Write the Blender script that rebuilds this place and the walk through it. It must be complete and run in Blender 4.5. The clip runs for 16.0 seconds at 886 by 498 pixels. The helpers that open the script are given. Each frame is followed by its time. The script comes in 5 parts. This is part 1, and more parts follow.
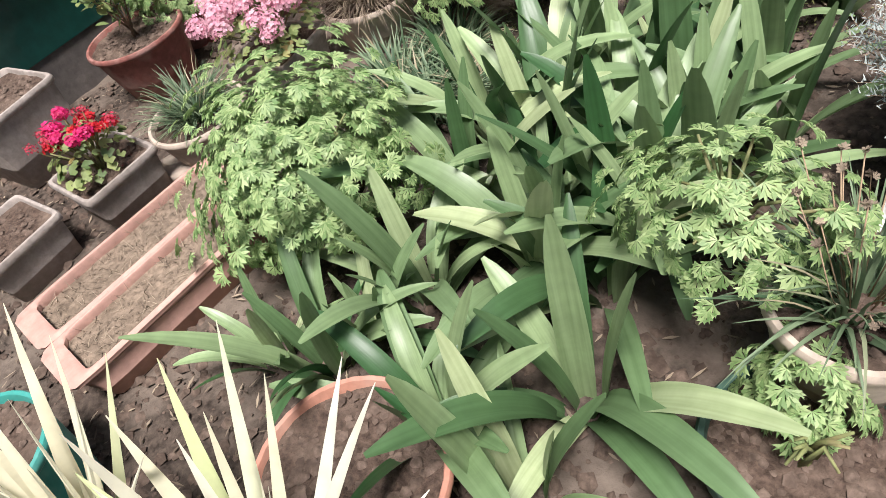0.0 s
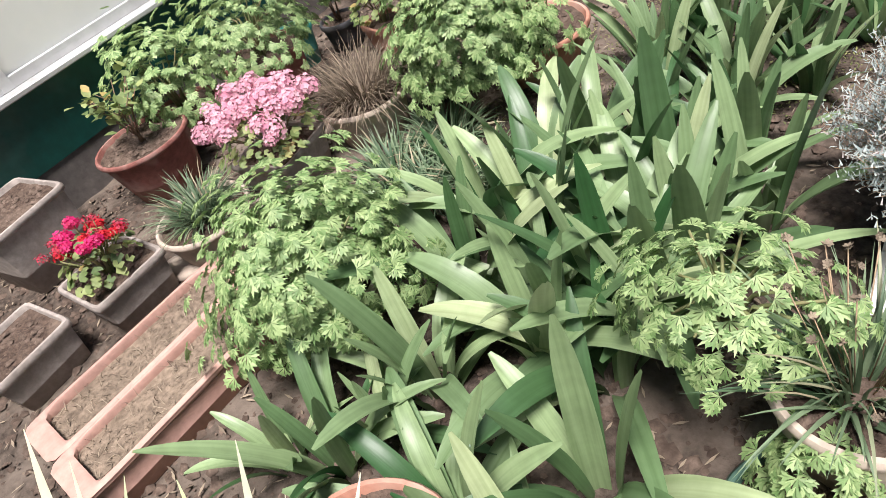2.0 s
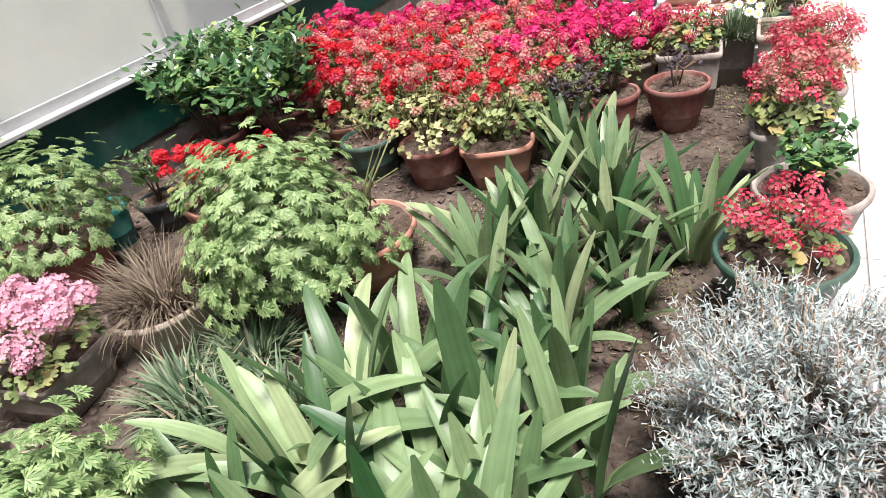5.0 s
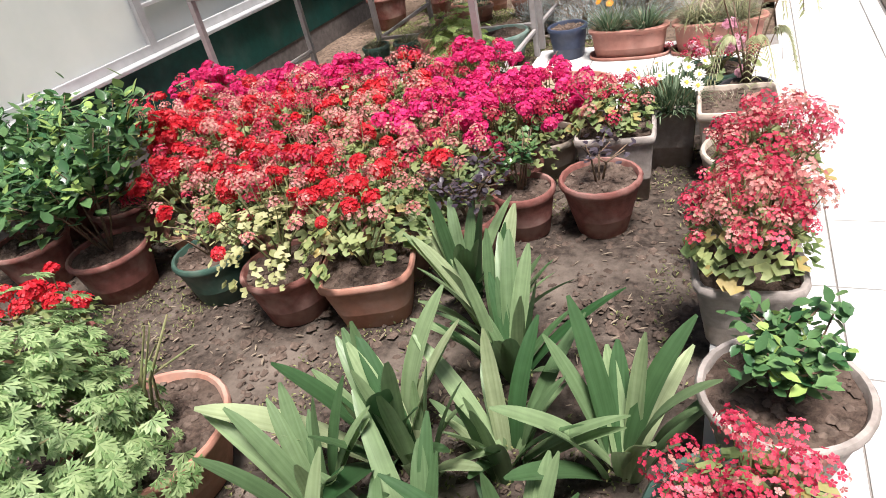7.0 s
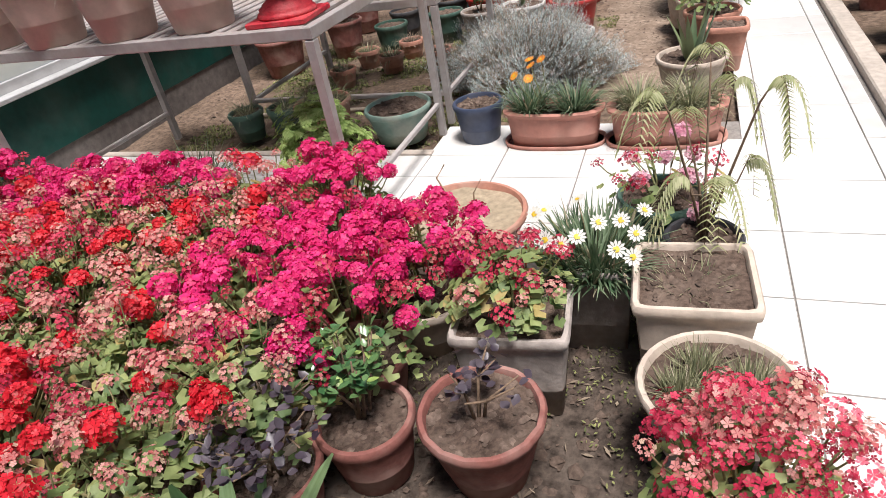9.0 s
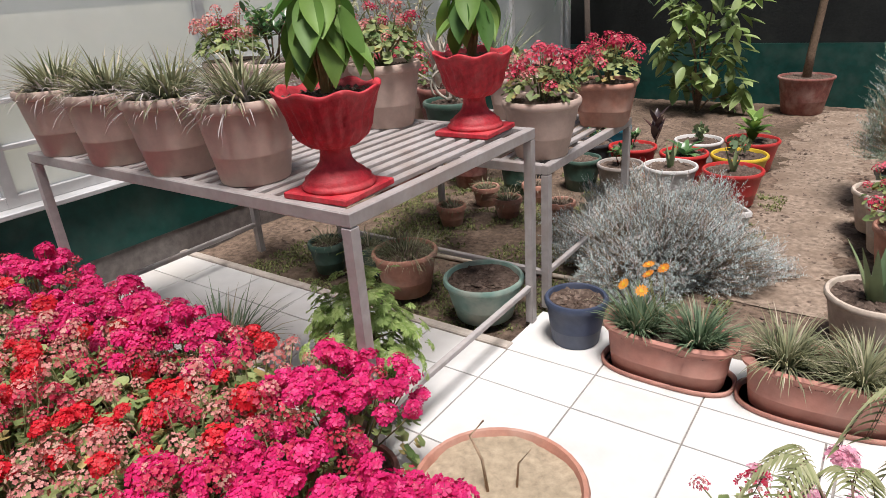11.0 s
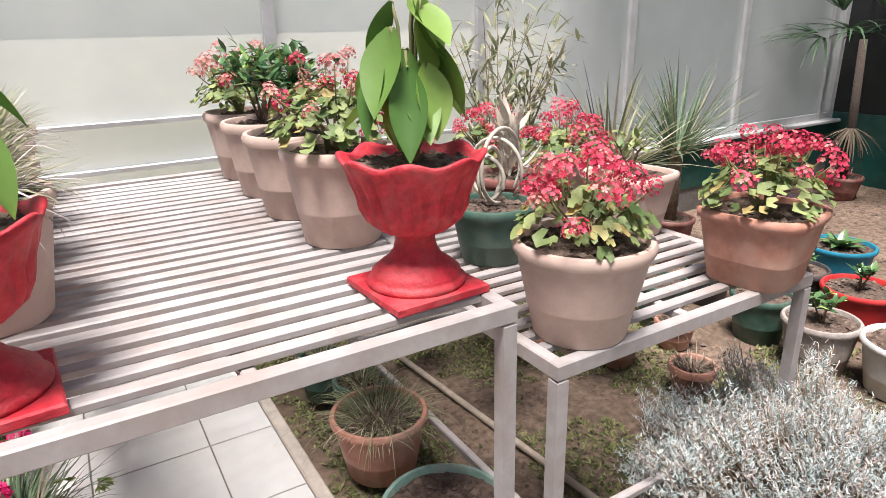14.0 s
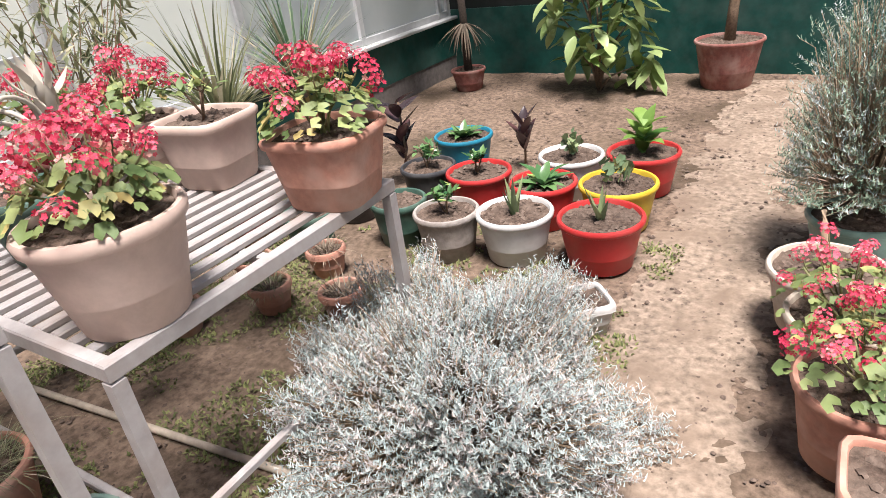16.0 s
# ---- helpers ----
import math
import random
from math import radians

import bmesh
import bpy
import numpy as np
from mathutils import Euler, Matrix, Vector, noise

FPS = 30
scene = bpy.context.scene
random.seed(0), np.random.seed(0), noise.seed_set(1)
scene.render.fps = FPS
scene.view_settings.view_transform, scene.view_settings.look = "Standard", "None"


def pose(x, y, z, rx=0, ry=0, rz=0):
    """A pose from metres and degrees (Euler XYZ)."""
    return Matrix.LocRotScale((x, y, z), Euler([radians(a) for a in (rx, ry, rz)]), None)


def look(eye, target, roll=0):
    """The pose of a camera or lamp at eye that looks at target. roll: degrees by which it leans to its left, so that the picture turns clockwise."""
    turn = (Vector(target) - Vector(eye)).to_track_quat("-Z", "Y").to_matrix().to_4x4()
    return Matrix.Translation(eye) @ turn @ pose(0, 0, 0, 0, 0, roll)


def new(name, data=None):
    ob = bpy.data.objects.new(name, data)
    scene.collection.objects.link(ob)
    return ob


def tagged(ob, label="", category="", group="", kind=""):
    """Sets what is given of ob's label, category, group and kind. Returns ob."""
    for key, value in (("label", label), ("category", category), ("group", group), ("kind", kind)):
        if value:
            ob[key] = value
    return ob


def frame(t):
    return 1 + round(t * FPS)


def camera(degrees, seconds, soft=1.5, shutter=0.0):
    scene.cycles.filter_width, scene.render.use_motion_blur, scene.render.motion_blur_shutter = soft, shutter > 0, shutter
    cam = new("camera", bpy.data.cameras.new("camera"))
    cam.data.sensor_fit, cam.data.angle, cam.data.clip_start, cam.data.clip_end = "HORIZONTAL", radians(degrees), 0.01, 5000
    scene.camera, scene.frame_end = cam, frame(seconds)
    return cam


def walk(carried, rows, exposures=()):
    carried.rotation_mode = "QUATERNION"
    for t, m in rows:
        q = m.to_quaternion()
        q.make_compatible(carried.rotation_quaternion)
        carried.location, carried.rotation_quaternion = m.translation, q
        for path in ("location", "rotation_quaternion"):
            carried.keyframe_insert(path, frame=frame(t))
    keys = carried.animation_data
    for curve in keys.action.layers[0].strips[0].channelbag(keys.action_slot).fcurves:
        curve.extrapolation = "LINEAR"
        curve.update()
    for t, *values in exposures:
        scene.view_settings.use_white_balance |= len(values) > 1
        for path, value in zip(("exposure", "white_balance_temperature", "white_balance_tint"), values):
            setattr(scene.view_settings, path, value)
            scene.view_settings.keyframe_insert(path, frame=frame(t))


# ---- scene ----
cam = camera(70.2, 16.0, soft=0.4)
PATH = [
    (0, (-0.329, -3.453, 1.359), (-1.428, -2.639, -0.101), -22.8),
    (0.5, (-0.327, -3.473, 1.404), (-1.484, -2.702, -0.034), -26.1),
    (1, (-0.329, -3.496, 1.413), (-1.494, -2.73, -0.021), -27.7),
    (1.5, (-0.329, -3.459, 1.42), (-1.463, -2.608, 0.009), -25.4),
    (2, (-0.333, -3.434, 1.443), (-1.486, -2.462, 0.129), -23.1),
    (2.5, (-0.345, -3.403, 1.464), (-1.496, -2.329, 0.229), -19.8),
    (3, (-0.344, -3.357, 1.481), (-1.457, -2.19, 0.298), -17.3),
    (3.5, (-0.336, -3.284, 1.488), (-1.394, -2.038, 0.335), -15.2),
    (3.7, (-0.334, -3.253, 1.496), (-1.367, -1.977, 0.355), -14.4),
    (5.8, (-0.315, -2.523, 1.424), (-1.187, -1.075, 0.356), -13.3),
    (6, (-0.312, -2.409, 1.418), (-1.179, -0.955, 0.353), -13.3),
    (6.5, (-0.288, -2.151, 1.411), (-1.148, -0.69, 0.349), -13.1),
    (7, (-0.354, -1.861, 1.394), (-1.166, -0.377, 0.327), -12.9),
    (7.5, (-0.366, -1.54, 1.374), (-1.127, -0.034, 0.301), -13.2),
    (8, (-0.33, -1.193, 1.369), (-1.082, 0.316, 0.293), -12.9),
    (8.5, (-0.408, -0.897, 1.362), (-1.142, 0.622, 0.287), -12.3),
    (9, (-0.381, -0.596, 1.369), (-1.073, 0.945, 0.298), -10.6),
    (9.5, (-0.314, -0.355, 1.389), (-0.995, 1.193, 0.321), -8.3),
    (10, (-0.368, -0.092, 1.41), (-1.136, 1.45, 0.394), -7.5),
    (10.2, (-0.376, -0.013, 1.441), (-1.19, 1.539, 0.478), -6.5),
    (12.3, (-0.547, 0.72, 1.49), (-2.001, 1.95, 0.878), -3.4),
    (12.5, (-0.528, 0.865, 1.48), (-2.008, 2.066, 0.872), -3.4),
    (13, (-0.488, 1.254, 1.503), (-2.104, 2.258, 0.885), -2.1),
    (13.5, (-0.612, 1.561, 1.495), (-2.283, 2.469, 0.878), -1.6),
    (14, (-0.624, 1.74, 1.474), (-2.246, 2.707, 0.814), -1.4),
    (14.5, (-0.603, 1.836, 1.485), (-2.152, 2.9, 0.8), -2.1),
    (15, (-0.575, 1.935, 1.471), (-1.996, 3.155, 0.769), -3.6),
    (15.5, (-0.511, 2.045, 1.457), (-1.732, 3.424, 0.678), -4.9),
    (16, (-0.415, 2.15, 1.432), (-1.408, 3.628, 0.521), -7.7),
]
walk(cam, [(t, look(e, g, r)) for t, e, g, r in PATH],
     [(0, 0.9), (3.5, 1.02), (7, 0.95), (8.5, 0.74), (10, 0.38), (12.5, 0.8), (13.5, 1.08), (16, 1.2)])

# ---- world, sun, exposure ----
world = bpy.data.worlds.new("sky")
scene.world = world
world.use_nodes = True
wn = world.node_tree.nodes
sky = wn.new("ShaderNodeTexSky")
sky.sky_type = "NISHITA"
sky.sun_disc = False
sky.sun_elevation, sky.sun_rotation = radians(74), radians(135)
sky.air_density, sky.dust_density = 1.2, 2.0
wn["Background"].inputs["Strength"].default_value = 0.044
world.node_tree.links.new(sky.outputs["Color"], wn["Background"].inputs["Color"])
sun = new("sun", bpy.data.lights.new("sun", "SUN"))
sun.data.energy, sun.data.angle, sun.data.color = 4.8, radians(18), (1.0, 0.945, 0.93)
sun.matrix_world = look((1.65, -1.65, 8), (0, 0, 0))


# ---- materials ----
def nodes_of(name):
    m = bpy.data.materials.new(name)
    m.use_nodes = True
    t = m.node_tree
    return m, t, t.nodes["Principled BSDF"]


def noise_node(t, scale, detail=6.0, rough=0.6, coord="Object"):
    tc = t.nodes.new("ShaderNodeTexCoord")
    n = t.nodes.new("ShaderNodeTexNoise")
    n.inputs["Scale"].default_value, n.inputs["Detail"].default_value, n.inputs["Roughness"].default_value = scale, detail, rough
    t.links.new(tc.outputs[coord], n.inputs["Vector"])
    return n


def ramp_node(t, stops):
    r = t.nodes.new("ShaderNodeValToRGB")
    el = r.color_ramp.elements
    while len(el) < len(stops):
        el.new(0.5)
    for e, (p, c) in zip(el, stops):
        e.position, e.color = p, (*c, 1)
    return r


def mix_node(t, a, b, fac, mode="MIX"):
    m = t.nodes.new("ShaderNodeMix")
    m.data_type, m.blend_type = "RGBA", mode
    for sock, val in ((0, fac), (6, a), (7, b)):
        if isinstance(val, (int, float)):
            m.inputs[sock].default_value = val
        elif isinstance(val, tuple):
            m.inputs[sock].default_value = (*val, 1)
        else:
            t.links.new(val, m.inputs[sock])
    return m.outputs[2]


def shade(c, k):
    return tuple(min(1.0, v * k) for v in c)


def surface(name, base, rough=0.7, var=0.25, scale=18.0, bump=0.15, stain=None, amount=0.4, metal=0.0, big=2.2, spec=0.4, tint=0.12):
    """A worn surface: fine grain, broad stains, a slight change from thing to thing."""
    m, t, p = nodes_of(name)
    fine = noise_node(t, scale)
    broad = noise_node(t, big, 4.0, 0.55)
    r1 = ramp_node(t, [(0.3, shade(base, 1 - var)), (0.7, shade(base, 1 + var * 0.6))])
    t.links.new(fine.outputs["Fac"], r1.inputs["Fac"])
    r2 = ramp_node(t, [(0.45, (0, 0, 0)), (0.68, (amount, amount, amount))])
    t.links.new(broad.outputs["Fac"], r2.inputs["Fac"])
    col = mix_node(t, r1.outputs["Color"], stain or shade(base, 0.6), r2.outputs["Color"])
    info = t.nodes.new("ShaderNodeObjectInfo")
    r3 = ramp_node(t, [(0, (1 - tint, 1 - tint, 1 - tint)), (1, (1, 1, 1))])
    t.links.new(info.outputs["Random"], r3.inputs["Fac"])
    col = mix_node(t, col, r3.outputs["Color"], 1.0, "MULTIPLY")
    t.links.new(col, p.inputs["Base Color"])
    p.inputs["Roughness"].default_value, p.inputs["Metallic"].default_value = rough, metal
    p.inputs["Specular IOR Level"].default_value = spec
    if bump:
        b = t.nodes.new("ShaderNodeBump")
        b.inputs["Strength"].default_value, b.inputs["Distance"].default_value = bump, 0.01
        t.links.new(fine.outputs["Fac"], b.inputs["Height"])
        t.links.new(b.outputs["Normal"], p.inputs["Normal"])
    return m


def leafy(name, dark, light, rough=0.45, thin=0.3, scale=30.0, edge=None, streak=False):
    """A leaf or petal: each piece its own tone, mottled, letting some light through."""
    m, t, p = nodes_of(name)
    geo = t.nodes.new("ShaderNodeNewGeometry")
    info = t.nodes.new("ShaderNodeObjectInfo")
    add = t.nodes.new("ShaderNodeMath")
    add.operation = "ADD"
    t.links.new(geo.outputs["Random Per Island"], add.inputs[0])
    t.links.new(info.outputs["Random"], add.inputs[1])
    fr = t.nodes.new("ShaderNodeMath")
    fr.operation = "FRACT"
    t.links.new(add.outputs[0], fr.inputs[0])
    stops = [(0, dark), (1, light)] if edge is None else [(0, dark), (0.88, light), (0.94, edge), (1, edge)]
    r = ramp_node(t, stops)
    t.links.new(fr.outputs[0], r.inputs["Fac"])
    n = noise_node(t, scale)
    r2 = ramp_node(t, [(0.3, (0.78, 0.78, 0.78)), (0.7, (1, 1, 1))])
    t.links.new(n.outputs["Fac"], r2.inputs["Fac"])
    col = mix_node(t, r.outputs["Color"], r2.outputs["Color"], 1.0, "MULTIPLY")
    if streak:
        # fine veins along the leaf
        tc = t.nodes.new("ShaderNodeTexCoord")
        mp = t.nodes.new("ShaderNodeMapping")
        mp.inputs["Scale"].default_value = (1.5, 70.0, 1.5)
        t.links.new(tc.outputs["Object"], mp.inputs["Vector"])
        vn = t.nodes.new("ShaderNodeTexNoise")
        vn.inputs["Scale"].default_value = 1.0
        t.links.new(mp.outputs["Vector"], vn.inputs["Vector"])
        r3 = ramp_node(t, [(0.3, (0.66, 0.7, 0.62)), (0.68, (1, 1, 1))])
        t.links.new(vn.outputs["Fac"], r3.inputs["Fac"])
        col = mix_node(t, col, r3.outputs["Color"], 1.0, "MULTIPLY")
        bp = t.nodes.new("ShaderNodeBump")
        bp.inputs["Strength"].default_value, bp.inputs["Distance"].default_value = 0.25, 0.004
        t.links.new(vn.outputs["Fac"], bp.inputs["Height"])
        t.links.new(bp.outputs["Normal"], p.inputs["Normal"])
    t.links.new(col, p.inputs["Base Color"])
    p.inputs["Roughness"].default_value = rough
    tr = t.nodes.new("ShaderNodeBsdfTranslucent")
    t.links.new(col, tr.inputs["Color"])
    mx = t.nodes.new("ShaderNodeMixShader")
    mx.inputs[0].default_value = thin
    t.links.new(p.outputs[0], mx.inputs[1])
    t.links.new(tr.outputs[0], mx.inputs[2])
    t.links.new(mx.outputs[0], t.nodes["Material Output"].inputs["Surface"])
    return m


SOIL_BED = surface("bed_soil", (0.085, 0.066, 0.054), 0.95, 0.7, 34, 1.0, (0.24, 0.195, 0.16), 0.85, big=2.6, spec=0.1)
SOIL_FAR = surface("far_soil", (0.21, 0.15, 0.112), 0.95, 0.6, 30, 1.0, (0.085, 0.062, 0.042), 0.85, big=1.4, spec=0.1)
SOIL = surface("potting_soil", (0.1, 0.07, 0.055), 0.95, 0.6, 60, 1.0, (0.22, 0.165, 0.13), 0.6, big=8, spec=0.1)
MUD = surface("dry_mud", (0.42, 0.34, 0.24), 0.95, 0.3, 40, 0.5, (0.3, 0.25, 0.17), 0.5, big=6, spec=0.1)
PEBBLE = surface("clod", (0.17, 0.125, 0.1), 0.95, 0.6, 40, 0.4, (0.07, 0.05, 0.04), 0.8, big=14, spec=0.1, tint=0.3)
TERRA = surface("terracotta", (0.25, 0.095, 0.078), 0.8, 0.3, 30, 0.2, (0.42, 0.28, 0.24), 0.7, big=7)
ORANGE = surface("orange_clay", (0.44, 0.21, 0.15), 0.75, 0.2, 30, 0.15, (0.54, 0.37, 0.3), 0.65, big=6)
BEIGE = surface("beige_plastic", (0.6, 0.45, 0.38), 0.55, 0.12, 24, 0.05, (0.53, 0.39, 0.33), 0.5, big=5)
CONCRETE = surface("weathered_concrete", (0.36, 0.315, 0.285), 0.9, 0.28, 28, 0.35, (0.2, 0.165, 0.14), 0.6, big=5)
STONE_RIM = surface("pale_clay", (0.55, 0.46, 0.38), 0.85, 0.2, 28, 0.25, (0.38, 0.3, 0.25), 0.55, big=6)
GREENPOT = surface("green_plastic", (0.05, 0.105, 0.08), 0.5, 0.25, 20, 0.06, (0.2, 0.23, 0.19), 0.5, big=7)
BLACKPOT = surface("black_plastic", (0.045, 0.045, 0.05), 0.5, 0.3, 20, 0.05, (0.14, 0.13, 0.12), 0.5, big=7)
BLUEPOT = surface("navy_plastic", (0.05, 0.065, 0.11), 0.45, 0.2, 20, 0.05, (0.12, 0.13, 0.17), 0.5, big=7)
REDPLASTIC = surface("red_plastic", (0.52, 0.035, 0.035), 0.4, 0.12, 20, 0.05, (0.45, 0.1, 0.09), 0.5, big=6)
URNRED = surface("red_painted_cement", (0.52, 0.025, 0.04), 0.55, 0.35, 45, 0.5, (0.6, 0.13, 0.13), 0.45, big=14)
YELLOWP = surface("yellow_plastic", (0.62, 0.42, 0.04), 0.45, 0.12, 20, 0.05, None, 0.3, big=6)
WHITEP = surface("white_plastic", (0.66, 0.64, 0.62), 0.45, 0.1, 20, 0.05, (0.42, 0.38, 0.34), 0.5, big=6)
TEALP = surface("teal_plastic", (0.02, 0.2, 0.3), 0.45, 0.12, 20, 0.05, None, 0.3, big=6)
TEALCAN = surface("aqua_plastic", (0.05, 0.3, 0.26), 0.4, 0.15, 20, 0.05, (0.3, 0.42, 0.4), 0.5, big=5)
TILE = surface("pale_glazed_tile", (0.65, 0.64, 0.62), 0.35, 0.08, 9, 0.02, (0.5, 0.46, 0.4), 0.42, big=2.2, spec=0.5, tint=0.1)
GROUT = surface("grout", (0.24, 0.22, 0.2), 0.95, 0.3, 50, 0.3)
KERB = surface("stone_kerb", (0.5, 0.44, 0.38), 0.85, 0.2, 24, 0.25, (0.3, 0.26, 0.22), 0.5)
GREENWALL = surface("green_painted_plaster", (0.004, 0.062, 0.05), 0.55, 0.3, 14, 0.15, (0.1, 0.14, 0.12), 0.35, big=3.4)
GREYWALL = surface("damp_cement_plinth", (0.17, 0.15, 0.14), 0.92, 0.35, 18, 0.4, (0.09, 0.08, 0.075), 0.6, big=2.5)
ALU = surface("aluminium_frame", (0.58, 0.58, 0.58), 0.4, 0.12, 12, 0.05, (0.34, 0.33, 0.32), 0.5, metal=0.3)
STEEL = surface("pale_painted_steel", (0.38, 0.35, 0.34), 0.45, 0.14, 25, 0.08, (0.28, 0.22, 0.19), 0.6, big=6)
PIPE = surface("dirty_pipe", (0.5, 0.42, 0.34), 0.7, 0.25, 30, 0.1, (0.28, 0.22, 0.17), 0.6, big=6)
OUTSIDE = surface("outside_lawn", (0.42, 0.4, 0.3), 0.95, 0.25, 3, 0.2, (0.5, 0.45, 0.33), 0.5, big=0.6)
DRYSOIL = surface("dry_crust", (0.24, 0.185, 0.14), 0.95, 0.5, 50, 1.0, (0.13, 0.1, 0.075), 0.7, big=9, spec=0.1)
SCREEN = surface("black_shade_net", (0.012, 0.014, 0.014), 0.9, 0.3, 40, 0.3, (0.03, 0.035, 0.03), 0.5)
PINKCLAY = surface("pink_clay", (0.5, 0.3, 0.25), 0.75, 0.2, 30, 0.15, (0.36, 0.2, 0.165), 0.5, big=5)
ROSE = surface("rose_clay", (0.44, 0.2, 0.155), 0.7, 0.14, 28, 0.1, (0.52, 0.31, 0.25), 0.5, big=6)
BARK = surface("bark", (0.22, 0.15, 0.1), 0.9, 0.4, 60, 0.5)
STEM = surface("green_stem", (0.2, 0.22, 0.09), 0.7, 0.35, 50, 0.1, (0.3, 0.2, 0.12), 0.6, big=9)
DRYSTEM = surface("dry_stem", (0.42, 0.3, 0.2), 0.85, 0.3, 50, 0.1)
STRAP = leafy("strap_leaf", (0.04, 0.12, 0.04), (0.36, 0.48, 0.25), 0.42, 0.22, 9, (0.5, 0.58, 0.33), True)
LOBED = leafy("lobed_leaf", (0.17, 0.3, 0.1), (0.5, 0.63, 0.3), 0.55, 0.32)
ROUNDL = leafy("geranium_leaf", (0.1, 0.17, 0.05), (0.38, 0.44, 0.17), 0.6, 0.3, 40, (0.46, 0.36, 0.13))
SHRUB = leafy("glossy_shrub_leaf", (0.04, 0.12, 0.045), (0.15, 0.27, 0.1), 0.28, 0.2, 30, (0.36, 0.5, 0.14))
DARKSHRUB = leafy("purple_shrub_leaf", (0.035, 0.022, 0.035), (0.13, 0.11, 0.13), 0.4, 0.15)
GRASS = leafy("grass_blade", (0.045, 0.1, 0.045), (0.24, 0.32, 0.19), 0.55, 0.25, 20, (0.42, 0.36, 0.24))
STRAW = leafy("straw_blade", (0.1, 0.07, 0.05), (0.36, 0.29, 0.21), 0.8, 0.15, 20)
OLIVEGRASS = leafy("pale_grass_blade", (0.14, 0.17, 0.09), (0.36, 0.35, 0.2), 0.65, 0.25, 20, (0.55, 0.48, 0.36))
SILVER = leafy("silver_leaf", (0.3, 0.37, 0.36), (0.62, 0.68, 0.66), 0.85, 0.25, 20)
SILVERDRY = leafy("silver_dry_leaf", (0.3, 0.26, 0.25), (0.66, 0.61, 0.58), 0.85, 0.2, 20)
CREAM = leafy("cream_leaf", (0.78, 0.74, 0.54), (0.86, 0.84, 0.72), 0.5, 0.3, 14, (0.6, 0.66, 0.36))
BIGLEAF = leafy("broad_leaf", (0.06, 0.16, 0.025), (0.27, 0.42, 0.09), 0.55, 0.25, 12)
RUBBER = leafy("rubber_leaf", (0.03, 0.025, 0.03), (0.12, 0.06, 0.06), 0.25, 0.1, 12)
ALOE = leafy("aloe_leaf", (0.14, 0.22, 0.12), (0.3, 0.36, 0.18), 0.45, 0.15, 18)
FERN = leafy("feathery_leaf", (0.3, 0.34, 0.14), (0.52, 0.52, 0.3), 0.6, 0.35, 20)
CONIFER = leafy("conifer_leaf", (0.13, 0.22, 0.15), (0.36, 0.44, 0.33), 0.75, 0.2, 20)
SUCC = leafy("pale_succulent_leaf", (0.48, 0.43, 0.36), (0.66, 0.6, 0.5), 0.7, 0.15, 20)
RED = leafy("red_petal", (0.52, 0.005, 0.016), (0.8, 0.02, 0.04), 0.55, 0.28, 60)
CRIMSON = leafy("crimson_petal", (0.36, 0.008, 0.04), (0.7, 0.045, 0.11), 0.6, 0.28, 60, (0.56, 0.26, 0.22))
CORAL = leafy("coral_petal", (0.7, 0.03, 0.09), (0.9, 0.17, 0.24), 0.6, 0.3, 60, (0.75, 0.4, 0.36))
PALELEAF = leafy("pale_broad_leaf", (0.17, 0.27, 0.07), (0.45, 0.55, 0.24), 0.45, 0.3, 12)
FADEDGREEN = surface("faded_green_plastic", (0.17, 0.27, 0.23), 0.55, 0.2, 20, 0.05, (0.46, 0.44, 0.38), 0.55, big=7)
MAGENTA = leafy("magenta_petal", (0.6, 0.006, 0.11), (0.85, 0.035, 0.24), 0.55, 0.3, 60)
PINK = leafy("pink_petal", (0.72, 0.3, 0.42), (0.9, 0.58, 0.66), 0.6, 0.35, 60)
SALMON = leafy("faded_petal", (0.5, 0.1, 0.1), (0.78, 0.4, 0.36), 0.7, 0.3, 60, (0.6, 0.42, 0.3))
WHITEF = leafy("white_petal", (0.78, 0.77, 0.7), (0.86, 0.85, 0.8), 0.6, 0.3, 60)
YELLOWF = leafy("yellow_petal", (0.75, 0.5, 0.03), (0.85, 0.65, 0.08), 0.6, 0.25, 60)
ORANGEF = leafy("orange_petal", (0.8, 0.22, 0.012), (0.88, 0.38, 0.03), 0.6, 0.25, 60)


def frosted():
    m, t, p = nodes_of("dusty_glass")
    n = noise_node(t, 0.9, 5.0, 0.6)
    r = ramp_node(t, [(0.35, (0.68, 0.72, 0.75)), (0.7, (0.85, 0.87, 0.89))])
    t.links.new(n.outputs["Fac"], r.inputs["Fac"])
    tr = t.nodes.new("ShaderNodeBsdfTranslucent")
    t.links.new(r.outputs["Color"], tr.inputs["Color"])
    clear = t.nodes.new("ShaderNodeBsdfTransparent")
    m1 = t.nodes.new("ShaderNodeMixShader")
    m1.inputs[0].default_value = 0.42
    t.links.new(tr.outputs[0], m1.inputs[1])
    t.links.new(clear.outputs[0], m1.inputs[2])
    gl = t.nodes.new("ShaderNodeBsdfGlossy")
    gl.inputs["Roughness"].default_value = 0.12
    fz = t.nodes.new("ShaderNodeFresnel")
    m2 = t.nodes.new("ShaderNodeMixShader")
    t.links.new(fz.outputs[0], m2.inputs[0])
    t.links.new(m1.outputs[0], m2.inputs[1])
    t.links.new(gl.outputs[0], m2.inputs[2])
    t.links.new(m2.outputs[0], t.nodes["Material Output"].inputs["Surface"])
    return m


FROST = frosted()
R = random.Random(7)
V = Vector
TAU = math.tau


